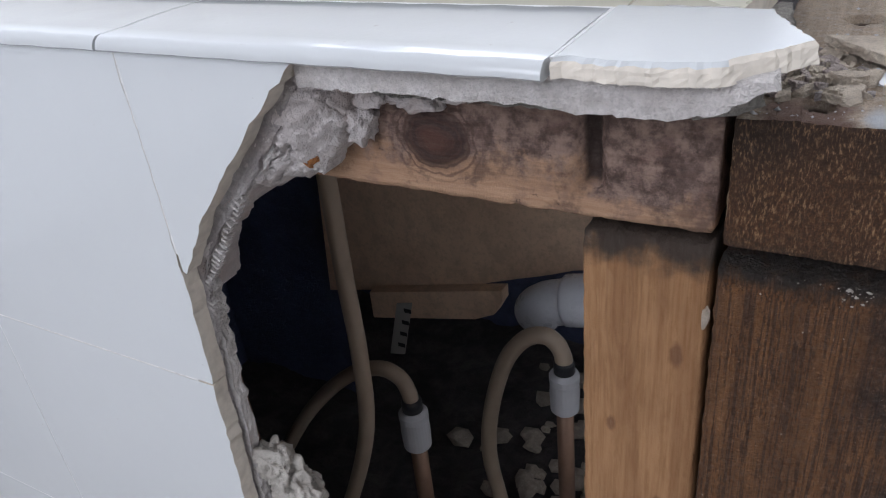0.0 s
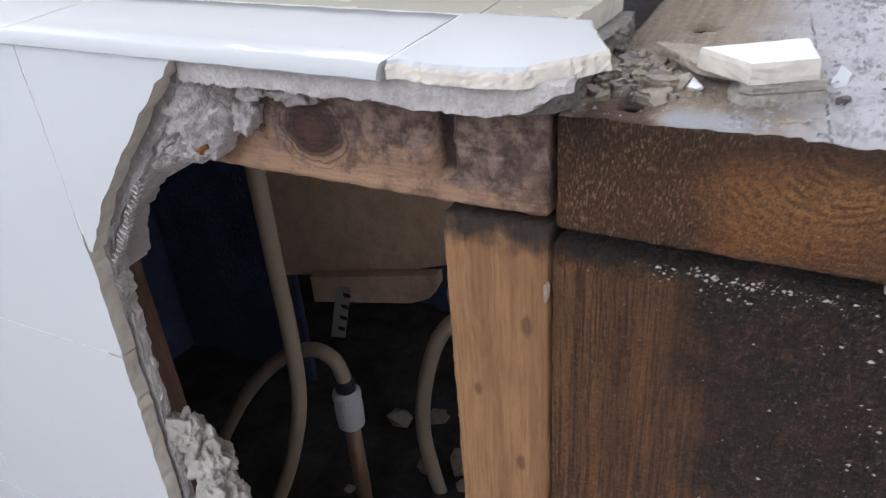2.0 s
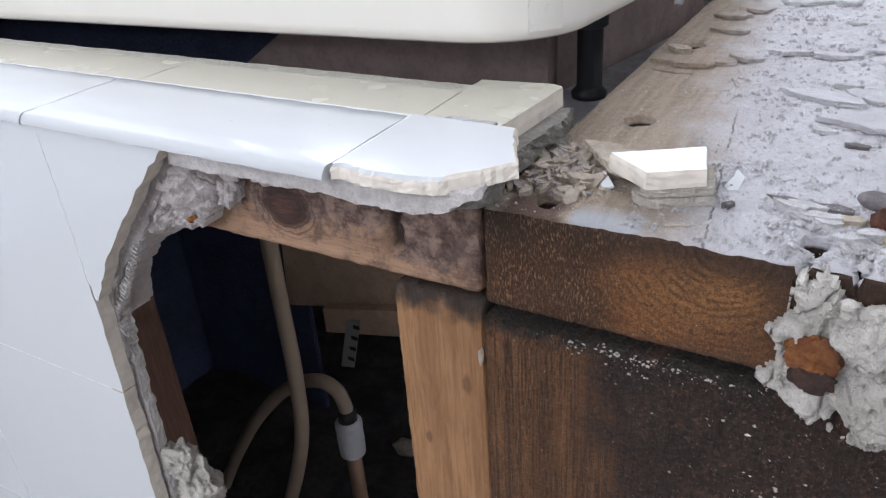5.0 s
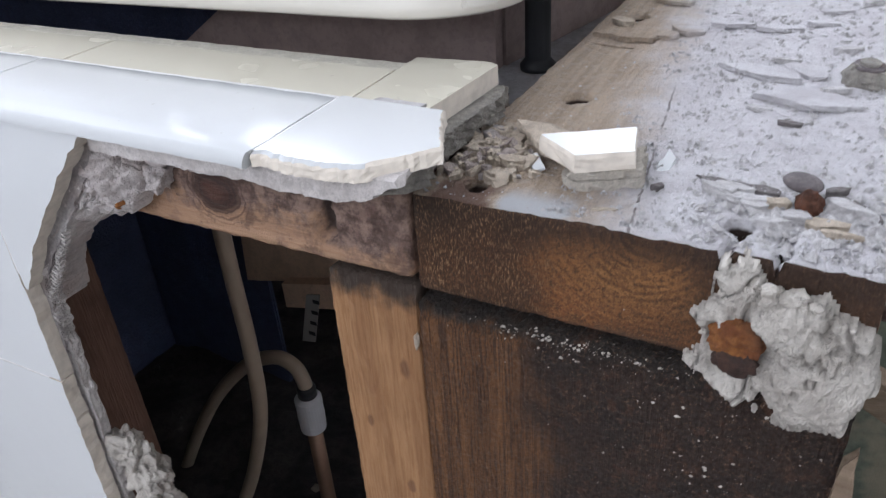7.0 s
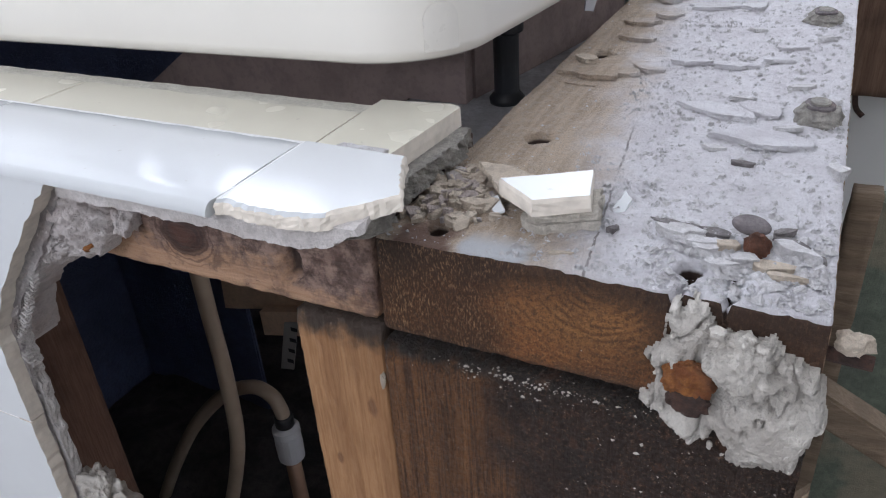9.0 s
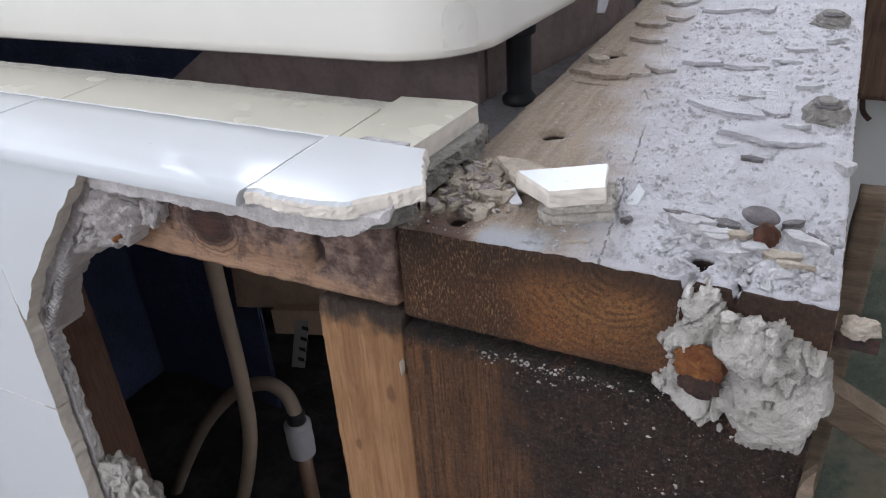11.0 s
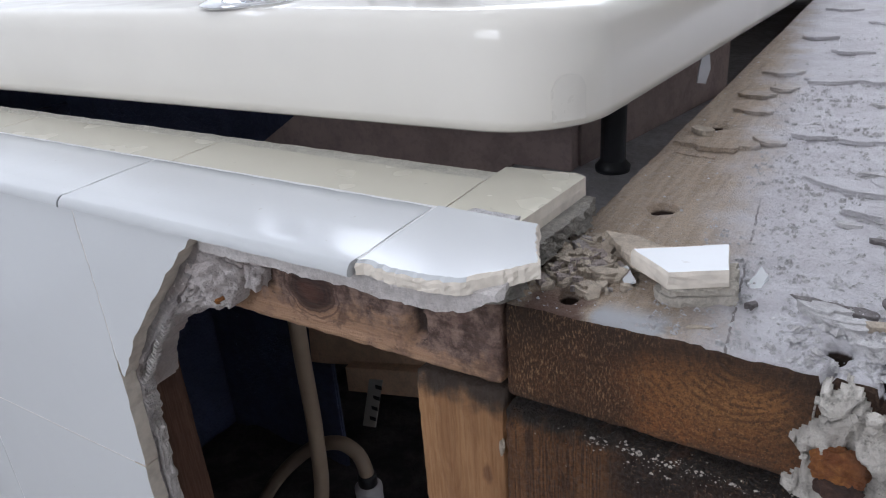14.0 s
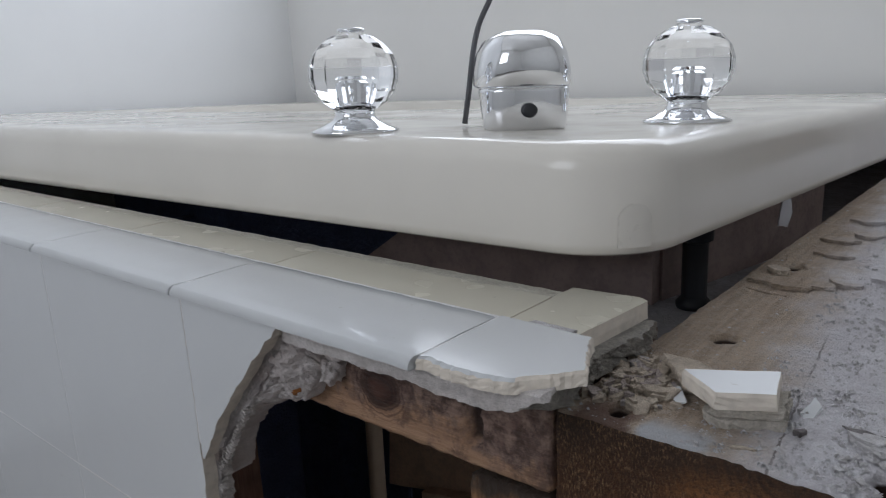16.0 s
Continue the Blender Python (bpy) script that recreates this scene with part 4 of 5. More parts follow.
for k in range(60):
    a = g.uniform(0, 6.283)
    rr = g.uniform(0.70, 1.0)
    x, z = 0.1185 + math.cos(a) * 0.0230 * rr, 0.4725 + math.sin(a) * 0.0245 * rr
    if x > 0.142 or (x < 0.1 and z < 0.46) or math.hypot(x - 0.1075, z - 0.4735) < 0.010:
        continue
    q = 0.0008 + 0.0022 * g.random() ** 2
    part("lump", boulder((x, g.uniform(-0.007, -0.001), z), (q, q * 0.9, q * 0.8), 0.5, 50 + k, 2), M["lump"], mort)

bolt = thing("rusty_bolt", "bent orange rusty bolt set in mortar", "bolt", (0.107, -0.01, 0.473))
part("head", boulder((0.1070, -0.0068, 0.4765), (0.0070, 0.0046, 0.0060), 0.26, 5, 5, 2.6), M["rust"], bolt, "flaking orange rusty head", smooth=True)
part("shank", boulder((0.1074, -0.0090, 0.4705), (0.0060, 0.0032, 0.0046), 0.20, 9, 4, 2.4), M["dark_rust"], bolt, "dark corroded shank", smooth=True)

side_lump = thing("mortar_crumb", "tan mortar crumb on a rusty nail at the board edge", "mortar", (0.1455, 0.01, 0.487))
part("crumb", boulder((0.1460, 0.006, 0.4912), (0.0050, 0.0042, 0.0034), 0.4, 77, 3), M["flake_tan"], side_lump)
part("nail", tube([(0.139, 0.006, 0.4865), (0.152, 0.005, 0.4865)], 0.0022, 10), M["dark_rust"], side_lump, "dark rusty nail")

# ---- bathtub ----
# the tub stands a little out of level
ex, ey = Vector((1, 0, 0.020)).normalized(), Vector((0, 1, -0.050))
ey = (ey - ex * ey.dot(ex)).normalized()
ez = ex.cross(ey)
TUB = Matrix((ex, ey, ez)).transposed().to_4x4()
TUB.translation = Vector((-0.004, 0.068, 0.535))
TUB_L, TUB_W, TUB_H = 1.40, 0.965, 0.050


def rounded_rect(l, w, r, n, inset=0.0):
    """Points round a rectangle from (-l, 0) to (0, w) with rounded corners."""
    pts = []
    r = max(r - inset, 0.004)
    for cx, cy, a0 in ((-r - inset, r + inset, -90), (-r - inset, w - r - inset, 0), (-l + r + inset, w - r - inset, 90), (-l + r + inset, r + inset, 180)):
        for k in range(n):
            a = radians(a0 + 90 * k / (n - 1))
            pts.append((cx + r * math.cos(a), cy + r * math.sin(a)))
    return pts


def loft(loops, close_last=False):
    verts, faces = [], []
    n = len(loops[0])
    for loop in loops:
        verts += loop
    for k in range(len(loops) - 1):
        for j in range(n):
            q = (j + 1) % n
            faces.append([k * n + j, k * n + q, (k + 1) * n + q, (k + 1) * n + j])
    if close_last:
        faces.append([(len(loops) - 1) * n + j for j in range(n)])
    return verts, faces


def oval(cx, cy, rx, ry, n, power=2.6):
    """A superellipse whose points match rounded_rect's order."""
    pts = []
    for k in range(4 * n):
        a = radians(-90 + 360 * (k + 0.5 * 0) / (4 * n - 0) + 0)
        c, s_ = math.cos(a), math.sin(a)
        pts.append((cx + rx * math.copysign(abs(c) ** (2 / power), c), cy + ry * math.copysign(abs(s_) ** (2 / power), s_)))
    return pts


tub = thing("bathtub", "cream acrylic bathtub propped above the broken tile ledge", "bathtub", m=TUB)
N = 20
loops = []
R = 0.045
loops.append([(x, y, 0.006) for x, y in rounded_rect(TUB_L, TUB_W, R, N, 0.0075)])
loops.append([(x, y, 0.0005) for x, y in rounded_rect(TUB_L, TUB_W, R, N, 0.0065)])
loops.append([(x, y, 0.0) for x, y in rounded_rect(TUB_L, TUB_W, R, N, 0.004)])
loops.append([(x, y, 0.0015) for x, y in rounded_rect(TUB_L, TUB_W, R, N, 0.0012)])
loops.append([(x, y, 0.006) for x, y in rounded_rect(TUB_L, TUB_W, R, N, 0.0)])
loops.append([(x, y, TUB_H * 0.62) for x, y in rounded_rect(TUB_L, TUB_W, R, N, 0.0015)])
for k in range(7):
    a = math.pi / 2 * k / 6
    loops.append([(x, y, TUB_H - 0.013 + 0.013 * math.sin(a)) for x, y in rounded_rect(TUB_L, TUB_W, R, N, 0.002 + 0.013 * (1 - math.cos(a)))])
loops.append([(x, y, TUB_H) for x, y in rounded_rect(TUB_L, TUB_W, R, N, 0.04)])
OV = (-0.80, 0.64, 0.50, 0.27)
for grow, z in ((0.012, TUB_H), (0.0, TUB_H - 0.004), (-0.012, TUB_H - 0.03), (-0.05, -0.22), (-0.12, -0.33)):
    loops.append([(x, y, z) for x, y in oval(OV[0], OV[1], OV[2] + grow, OV[3] + grow, N)])
local_part("rim", loft(loops, True), M["tub"], tub, "glossy cream acrylic rim and basin", smooth=True)
shell = []
for grow, z in ((0.035, TUB_H - 0.012), (0.03, -0.02), (0.0, -0.24), (-0.05, -0.375)):
    shell.append([(x, y, z) for x, y in oval(OV[0], OV[1], OV[2] + grow, OV[3] + grow, N)])
local_part("shell", loft(shell, True), M["shell"], tub, "tan fibreglass underside", smooth=True)
deck_under = [[(x, y, 0.036) for x, y in rounded_rect(TUB_L, TUB_W, R, N, 0.0075)],
              [(x, y, 0.030) for x, y in oval(OV[0], OV[1], OV[2] + 0.03, OV[3] + 0.03, N)]]
local_part("underside", loft(deck_under), M["shell"], tub, smooth=True)


def tub_point(u, v, w_):
    return TUB @ Vector((u, v, w_))


def corner_reflection(a0, a1, z0, z1):
    """A thin patch with an arched top wrapped on the rounded tub corner, in place of a faint reflection."""
    verts, faces, n, m_ = [], [], 12, 10
    for side in (0.0006, 0.00005):
        for i in range(n + 1):
            u = 2 * i / n - 1
            a = radians(a0 + (a1 - a0) * i / n)
            top = z1 - (z1 - z0) * 0.30 * abs(u) ** 3.5
            for j in range(m_ + 1):
                r = R - 0.0003 + side
                verts.append((-R + r * math.cos(a), R + r * math.sin(a), z0 + (top - z0) * j / m_))
    q = (n + 1) * (m_ + 1)
    for i in range(n):
        for j in range(m_):
            b = i * (m_ + 1) + j
            faces.append([b, b + m_ + 1, b + m_ + 2, b + 1])
            faces.append([q + b, q + b + 1, q + b + m_ + 2, q + b + m_ + 1])
    ring = [i * (m_ + 1) for i in range(n + 1)] + [n * (m_ + 1) + j for j in range(1, m_ + 1)] + [i * (m_ + 1) + m_ for i in range(n - 1, -1, -1)] + [j for j in range(m_ - 1, 0, -1)]
    for b, c in zip(ring, ring[1:] + ring[:1]):
        faces.append([b, c, q + c, q + b])
    return verts, faces


# added patch; the foot's faint reflection is put into its colour
local_part("foot_reflection", corner_reflection(-47, -27, 0.004, 0.023), M["foot_reflection"], tub, "faint arched patch standing for the foot's reflection on the corner", smooth=False)

foot = thing("levelling_stand", "black plastic adjustable foot under the tub corner", "tub foot", (-0.062, 0.275, 0.446))
at = lambda x, y, z: (-0.062 + x, 0.275 + y, 0.446 + z)
part("pad", turned([(0.0, 0.0), (0.0115, 0.0), (0.0120, 0.0035), (0.009, 0.0070), (0.008, 0.009)], 28, at), M["black"], foot, smooth=True)
part("stem", turned([(0.0085, 0.006), (0.0085, 0.046), (0.0115, 0.048), (0.012, 0.066), (0.0135, 0.068), (0.0135, 0.112)], 28, at), M["black"], foot, smooth=False)

ledge_board = thing("support_ledge", "pale dusty support board under the tub foot", "support board", (-0.06, 0.4, 0.43), kind="structure")
v, f, i = rough_board(-0.13, -0.0035, 0.10, NORTH - 0.002, 0.428, 0.446, (0.006, 0.012, 0.006), 0.0005, 29)
part("board", (v, f, i), M["ledge"], ledge_board, smooth=True)

skirt = thing("tub_cradle", "brown board cradle standing under the tub", "cradle", (-0.1, 0.30, 0.446))
sb = [(-0.0845, 0.2745), (-0.040, 0.500), (-0.058, 0.505), (-0.0995, 0.2800)]
part("side_board", slab(sb, 0.446, 0.545, lambda u, v, d: (u, v, d), 1, 0.0), M["brown_card"], skirt)
part("front_board", slab([(-0.44, 0.395), (-0.132, 0.395), (-0.132, 0.446), (-0.0865, 0.446), (-0.0865, 0.545), (-0.21, 0.545), (-0.30, 0.486)], 0.2620, 0.2740, on_face, 1, 0.0), M["brown_card"], skirt)
panel = thing("hanging_board", "tan board panel hanging under the tub", "board", (-0.4, 0.41, 0.12))
pan = [(-0.50, 0.088), (-0.43, 0.104), (-0.30, 0.138), (-0.19, 0.180), (-0.06, 0.215), (-0.06, 0.425), (-0.47, 0.425)]
part("sheet", slab(ragged(pan, 0.02, 0.0008, 2, keep=(4, 5, 6)), 0.395, 0.410, on_face, 1, 0.0, 2, 0.001), M["tan_card"], panel)
tail = [(-0.43, 0.075), (-0.295, 0.106), (-0.272, 0.118), (-0.262, 0.136), (-0.262, 0.150), (-0.43, 0.110)]
part("lower_strip", slab(tail, 0.380, 0.3945, on_face, 1, 0.0, 2, 0.001), M["tan_card"], panel)

# ---- faucet ----
KNOB = ((-0.196, 0.032), (-0.050, 0.165))


def crystal_knob(name, u, v, turn):
    m = TUB @ pose(u, v, TUB_H - 0.0002, 0, 0, turn) @ Matrix.Diagonal((0.93, 0.93, 0.855, 1))
    k = thing(name, "clear faceted acrylic faucet knob on a chrome flange", "faucet knob", m=m, group="faucet knobs on the tub rim")
    local_part("flange", turned([(0.0275, 0.0), (0.0275, 0.002), (0.022, 0.0045), (0.0145, 0.0085), (0.0125, 0.012), (0.0125, 0.016)], 40), M["chrome"], k, "chrome flange", smooth=True)
    local_part("core", turned([(0.0105, 0.014), (0.0105, 0.022), (0.0085, 0.024), (0.0085, 0.036), (0.006, 0.038)], 24), M["chrome"], k, "dark chrome core", smooth=False)
    prof = []
    for j in range(9):
        a = radians(-62 + 142 * j / 8)
        prof.append((0.0285 * math.cos(a), 0.040 + 0.0275 * math.sin(a)))
    local_part("ball", turned(prof, 12), M["crystal"], k, "clear faceted acrylic ball")
    local_part("cap", turned([(0.0085, 0.0672), (0.0085, 0.0690), (0.007, 0.0697)], 24), M["chrome"], k, "small chrome cap", smooth=True)
    return k


for (u, v), turn in zip(KNOB, (10, 25)):
    crystal_knob("faucet_knob", u, v, turn)

su, sv = -0.1165, 0.0905
SP = TUB @ pose(su, sv, TUB_H - 0.0002, 0, 0, 42) @ Matrix.Diagonal((1, 1, 0.88, 1))
spout = thing("tub_spout", "chrome tub spout seen from behind", "faucet spout", m=SP)


def superblock(sections, n=36, power=3.2):
    """A block lofted through rounded sections (cx, cy, rx, ry, z)."""
    lp = []
    for cx, cy, rx, ry, z in sections:
        ring = []
        for k in range(n):
            a = 2 * math.pi * k / n
            c, s_ = math.cos(a), math.sin(a)
            ring.append((cx + rx * math.copysign(abs(c) ** (2 / power), c), cy + ry * math.copysign(abs(s_) ** (2 / power), s_), z))
        lp.append(ring)
    vv, ff = loft(lp, True)
    ff.append(list(range(n))[::-1])
    return vv, ff


local_part("body", superblock([(0, 0, 0.0225, 0.020, 0), (0, 0, 0.0235, 0.021, 0.002), (0, 0.001, 0.0245, 0.023, 0.012), (0, 0.002, 0.0255, 0.025, 0.024), (0, 0.003, 0.0255, 0.026, 0.0265)]), M["chrome"], spout, smooth=True)
local_part("hood", superblock([(0, 0.012, 0.0262, 0.036, 0.0268), (0, 0.014, 0.0272, 0.041, 0.029), (0, 0.016, 0.0270, 0.046, 0.038), (0, 0.019, 0.0250, 0.048, 0.049), (0, 0.021, 0.0215, 0.046, 0.057), (0, 0.023, 0.015, 0.038, 0.0615), (0, 0.024, 0.006, 0.02, 0.063)]), M["chrome"], spout, "curved chrome hood", smooth=True)
local_part("screw", turned([(0.0045, 0.0), (0.0045, 0.003), (0.003, 0.0036)], 18, lambda x, y, z: (x, -0.0215 - z, 0.0125 + y)), M["black"], spout, "dark set screw", smooth=True)

cord = thing("grey_wire", "thin grey cord hanging beside the spout", "wire", tuple(tub_point(-0.20, 0.16, TUB_H)))
part("cord", tube([tuple(tub_point(-0.172, 0.105, TUB_H + 0.0015)), tuple(tub_point(-0.170, 0.107, TUB_H + 0.02)), tuple(tub_point(-0.176, 0.125, TUB_H + 0.06)), tuple(tub_point(-0.172, 0.15, TUB_H + 0.11)),
                   tuple(tub_point(-0.18, 0.2, TUB_H + 0.25)), tuple(tub_point(-0.20, 0.3, TUB_H + 0.6))], 0.0018, 8), M["cord"], cord, smooth=True)

# ---- under the tub ----
ground = thing("rubble_ground", "dark dirt and rubble under the tub", "ground", (-0.5, 0.5, LOW), kind="structure")
gx, gy = np.meshgrid(np.linspace(-1.38, -0.002, 120), np.linspace(0.09, 1.03, 90), indexing="ij")
p = np.c_[gx.ravel(), gy.ravel(), 0 * gx.ravel()]
gz = LOW + 0.008 + 0.012 * np.abs(fbm(p, 14, 5, 41, 0.6))
verts = np.c_[p[:, :2], gz]
faces = [[a * 90 + b, a * 90 + b + 1, (a + 1) * 90 + b + 1, (a + 1) * 90 + b] for a in range(119) for b in range(89)]
part("dirt", (verts, faces), M["dirt"], ground, smooth=True)
rng = random.Random(8)
for k in range(70):
    x, y = (rng.uniform(-0.27, -0.13), rng.uniform(0.30, 0.50)) if k % 3 else (rng.uniform(-0.36, -0.06), rng.uniform(0.24, 0.56))
    s = rng.uniform(0.007, 0.019)
    stone = part("stone", boulder((x, y, LOW + 0.012 + s * 0.35), (s, s * rng.uniform(0.6, 1), s * rng.uniform(0.4, 0.7)), 0.3, 200 + k, 1), M["stone"], ground)

# made-up dark sheets where the cavity under the tub is only in shade
membrane = thing("navy_shade_sheets", "dark navy sheets added in place of deep shade under the tub", "membrane", (-0.70, 0.6, LOW))
part("sheet", box(-0.708, -0.700, 0.095, 0.618, LOW + 0.002, 0.44, 0.002), M["navy"], membrane)
part("upper_sheet", box(-0.90, -0.180, 0.290, 0.298, 0.3960, 0.548, 0.002), M["navy"], membrane)
part("side_sheet", box(-0.698, -0.480, 0.4115, 0.4185, LOW + 0.002, 0.44, 0.002), M["navy"], membrane)
part("back_sheet", box(-0.712, -0.002, 0.62, 0.628, LOW + 0.002, 0.30, 0.002), M["navy"], membrane)


def fitting(name, x, y, z, tilt):
    """A white push fitting on a copper stub, standing on the ground."""
    m = Matrix.Translation((x, y, LOW + 0.006)) @ pose(0, 0, 0, tilt, 0, 0)
    h = z - LOW - 0.006
    t = thing(name, "white push-fit coupling on a copper stub pipe", "pipe fitting", m=m, group="push fittings under the tub")
    local_part("stub", turned([(0.0080, 0.0), (0.0080, h)], 20), M["copper"], t, "copper stub pipe", smooth=True)
    local_part("coupling", turned([(0.0105, h - 0.022), (0.0132, h - 0.019), (0.0138, h), (0.0132, h + 0.012), (0.0138, h + 0.014), (0.0138, h + 0.020), (0.0105, h + 0.024)], 28), M["fitting"], t, smooth=False)
    local_part("collar", turned([(0.0095, h + 0.023), (0.0095, h + 0.034), (0.0088, h + 0.036)], 22), M["black"], t, "dark release collar", smooth=True)
    return t


fitting("push_fitting", -0.289, 0.237, 0.080, 0)
fitting("push_fitting", -0.170, 0.310, 0.104, 0)
tagged(part("riser_pipe", tube([(-0.294, 0.185, 0.464), (-0.2935, 0.185, 0.36), (-0.2945, 0.185, 0.28), (-0.2945, 0.185, 0.20), (-0.303, 0.186, 0.12), (-0.334, 0.188, 0.03), (-0.372, 0.19, -0.05), (-0.398, 0.19, LOW + 0.005)], 0.0070), M["pex"], smooth=True),
       "beige plastic riser pipe behind the opening", "pipe")
tagged(part("supply_pipe", tube([(-0.289, 0.237, 0.110), (-0.2905, 0.237, 0.124), (-0.2985, 0.237, 0.1385), (-0.321, 0.237, 0.1420), (-0.362, 0.237, 0.118), (-0.417, 0.237, 0.058), (-0.470, 0.237, -0.022), (-0.512, 0.237, LOW + 0.004)], 0.0072), M["pex"], smooth=True),
       "beige plastic supply pipe looping from a fitting", "pipe")
tagged(part("supply_pipe", tube([(-0.170, 0.310, 0.134), (-0.171, 0.310, 0.146), (-0.177, 0.310, 0.158), (-0.189, 0.310, 0.163), (-0.208, 0.310, 0.153), (-0.229, 0.310, 0.120), (-0.247, 0.310, 0.058), (-0.254, 0.31, -0.003), (-0.246, 0.31, -0.067), (-0.240, 0.31, LOW + 0.004)], 0.0080), M["pex"], smooth=True),
       "beige plastic supply pipe bent over a fitting", "pipe")
pvc = thing("drain_elbow", "white plastic drain elbow under the tub", "drain pipe", (-0.15, 0.36, 0.15))
part("elbow", tube([(-0.224, 0.385, 0.128), (-0.219, 0.368, 0.146), (-0.202, 0.360, 0.162), (-0.172, 0.360, 0.172)], 0.0220, 24), M["pvc"], pvc, smooth=True)
part("socket", tube([(-0.184, 0.360, 0.1695), (-0.146, 0.360, 0.178)], 0.0248, 24), M["pvc"], pvc, smooth=True)
part("outlet", tube([(-0.148, 0.36, 0.178), (-0.03, 0.365, 0.20)], 0.0215, 24), M["pvc"], pvc, smooth=True)
strap = thing("perforated_strap", "pale perforated metal strap hanging from the panel", "strap", (-0.385, 0.377, 0.05))
part("strap", slab([(-0.412, 0.03), (-0.392, 0.034), (-0.372, 0.110), (-0.392, 0.105)], 0.3775, 0.379, on_face, 1, 0.0), M["strap"], strap)
for k in range(4):
    part("slot", box(-0.398 + 0.005 * k, -0.389 + 0.005 * k, 0.3765, 0.3772, 0.045 + 0.017 * k, 0.050 + 0.017 * k), M["black"], strap)

# ---- things on the deck ----


def flake(name, pts, z, thick, tilt=(0, 0), mat="flake", label="", category="debris", seed=0, jit=0.001, step=0.003):
    c = np.mean(pts, axis=0)
    t = thing(name, label, category, (c[0], c[1], z))
    place = lambda u, v, d: (u, v, z + d + (u - c[0]) * tilt[0] + (v - c[1]) * tilt[1])
    part("plate", slab(ragged(pts, step, jit, seed), thick, 0.0, place, 2, 0.0005, seed), M[mat], t)
    return t


def blob_pts(cx, cy, rx, ry, turn, seed, n=7):
    g = random.Random(seed)
    out = []
    for k in range(n):
        a = 2 * math.pi * (k + g.uniform(-0.3, 0.3)) / n
        r = g.uniform(0.55, 1.2)
        x, y = rx * r * math.cos(a), ry * r * math.sin(a)
        c, s_ = math.cos(turn), math.sin(turn)
        out.append((cx + x * c - y * s_, cy + x * s_ + y * c))
    return out


# broken tile chip lying on two mortar slices
chip = thing("tile_chip", "broken white tile chip lying on the deck board", "tile shard", (0.05, 0.034, 0.5))
pts = [(0.0330, 0.0312), (0.0492, 0.0188), (0.0662, 0.0282), (0.0615, 0.0475)]
on_deck = lambda u, v, d: (u, v, DECK + d)
v, f, i = slab(ragged(pts, 0.004, 0.0002, 2), 0.0126, 0.0066, on_deck, 4, 0.00025, 2, 0.0005)
part("glazed_plate", (v, f, i), [M["chip_glaze"], M["bisque"]], chip, "white glazed top")
part("bed_slice", slab(ragged([(0.0150, 0.0545), (0.0205, 0.0480), (0.0325, 0.0345), (0.0430, 0.0300), (0.0430, 0.0480), (0.0290, 0.0545)], 0.003, 0.0006, 3), 0.0064, 0.0036, on_deck, 3, 0.0005, 3), M["flake_tan"], chip, "beige mortar slice")
part("bed_slice", slab(ragged([(0.0465, 0.0212), (0.0500, 0.0192), (0.0682, 0.0285), (0.0650, 0.0470), (0.0450, 0.0380)], 0.003, 0.0007, 4), 0.0064, 0.0038, on_deck, 3, 0.0005, 4), M["chip_bed"], chip, "grey-beige mortar slice")
part("bed_slice", slab(ragged([(0.0440, 0.0228), (0.0505, 0.0185), (0.0690, 0.0292), (0.0655, 0.0480), (0.0420, 0.0440)], 0.003, 0.0007, 6), 0.0034, -0.0006, on_deck, 3, 0.0005, 5), M["chip_bed"], chip, "grey-beige mortar slice")

flake("white_shard", [(0.069, 0.0435), (0.0735, 0.0425), (0.0745, 0.0500), (0.0712, 0.0535)], DECK, 0.0012, (0, 0.35), "trim", "small white tile shard on the board", "tile shard", 31, 0.0003)
flake("white_shard", [(0.0270, 0.0345), (0.0300, 0.0365), (0.0355, 0.0295), (0.0325, 0.0275)], DECK + 0.0006, 0.0012, (0.1, 0.3), "trim", "small white tile sliver on the board", "tile shard", 32, 0.0003)

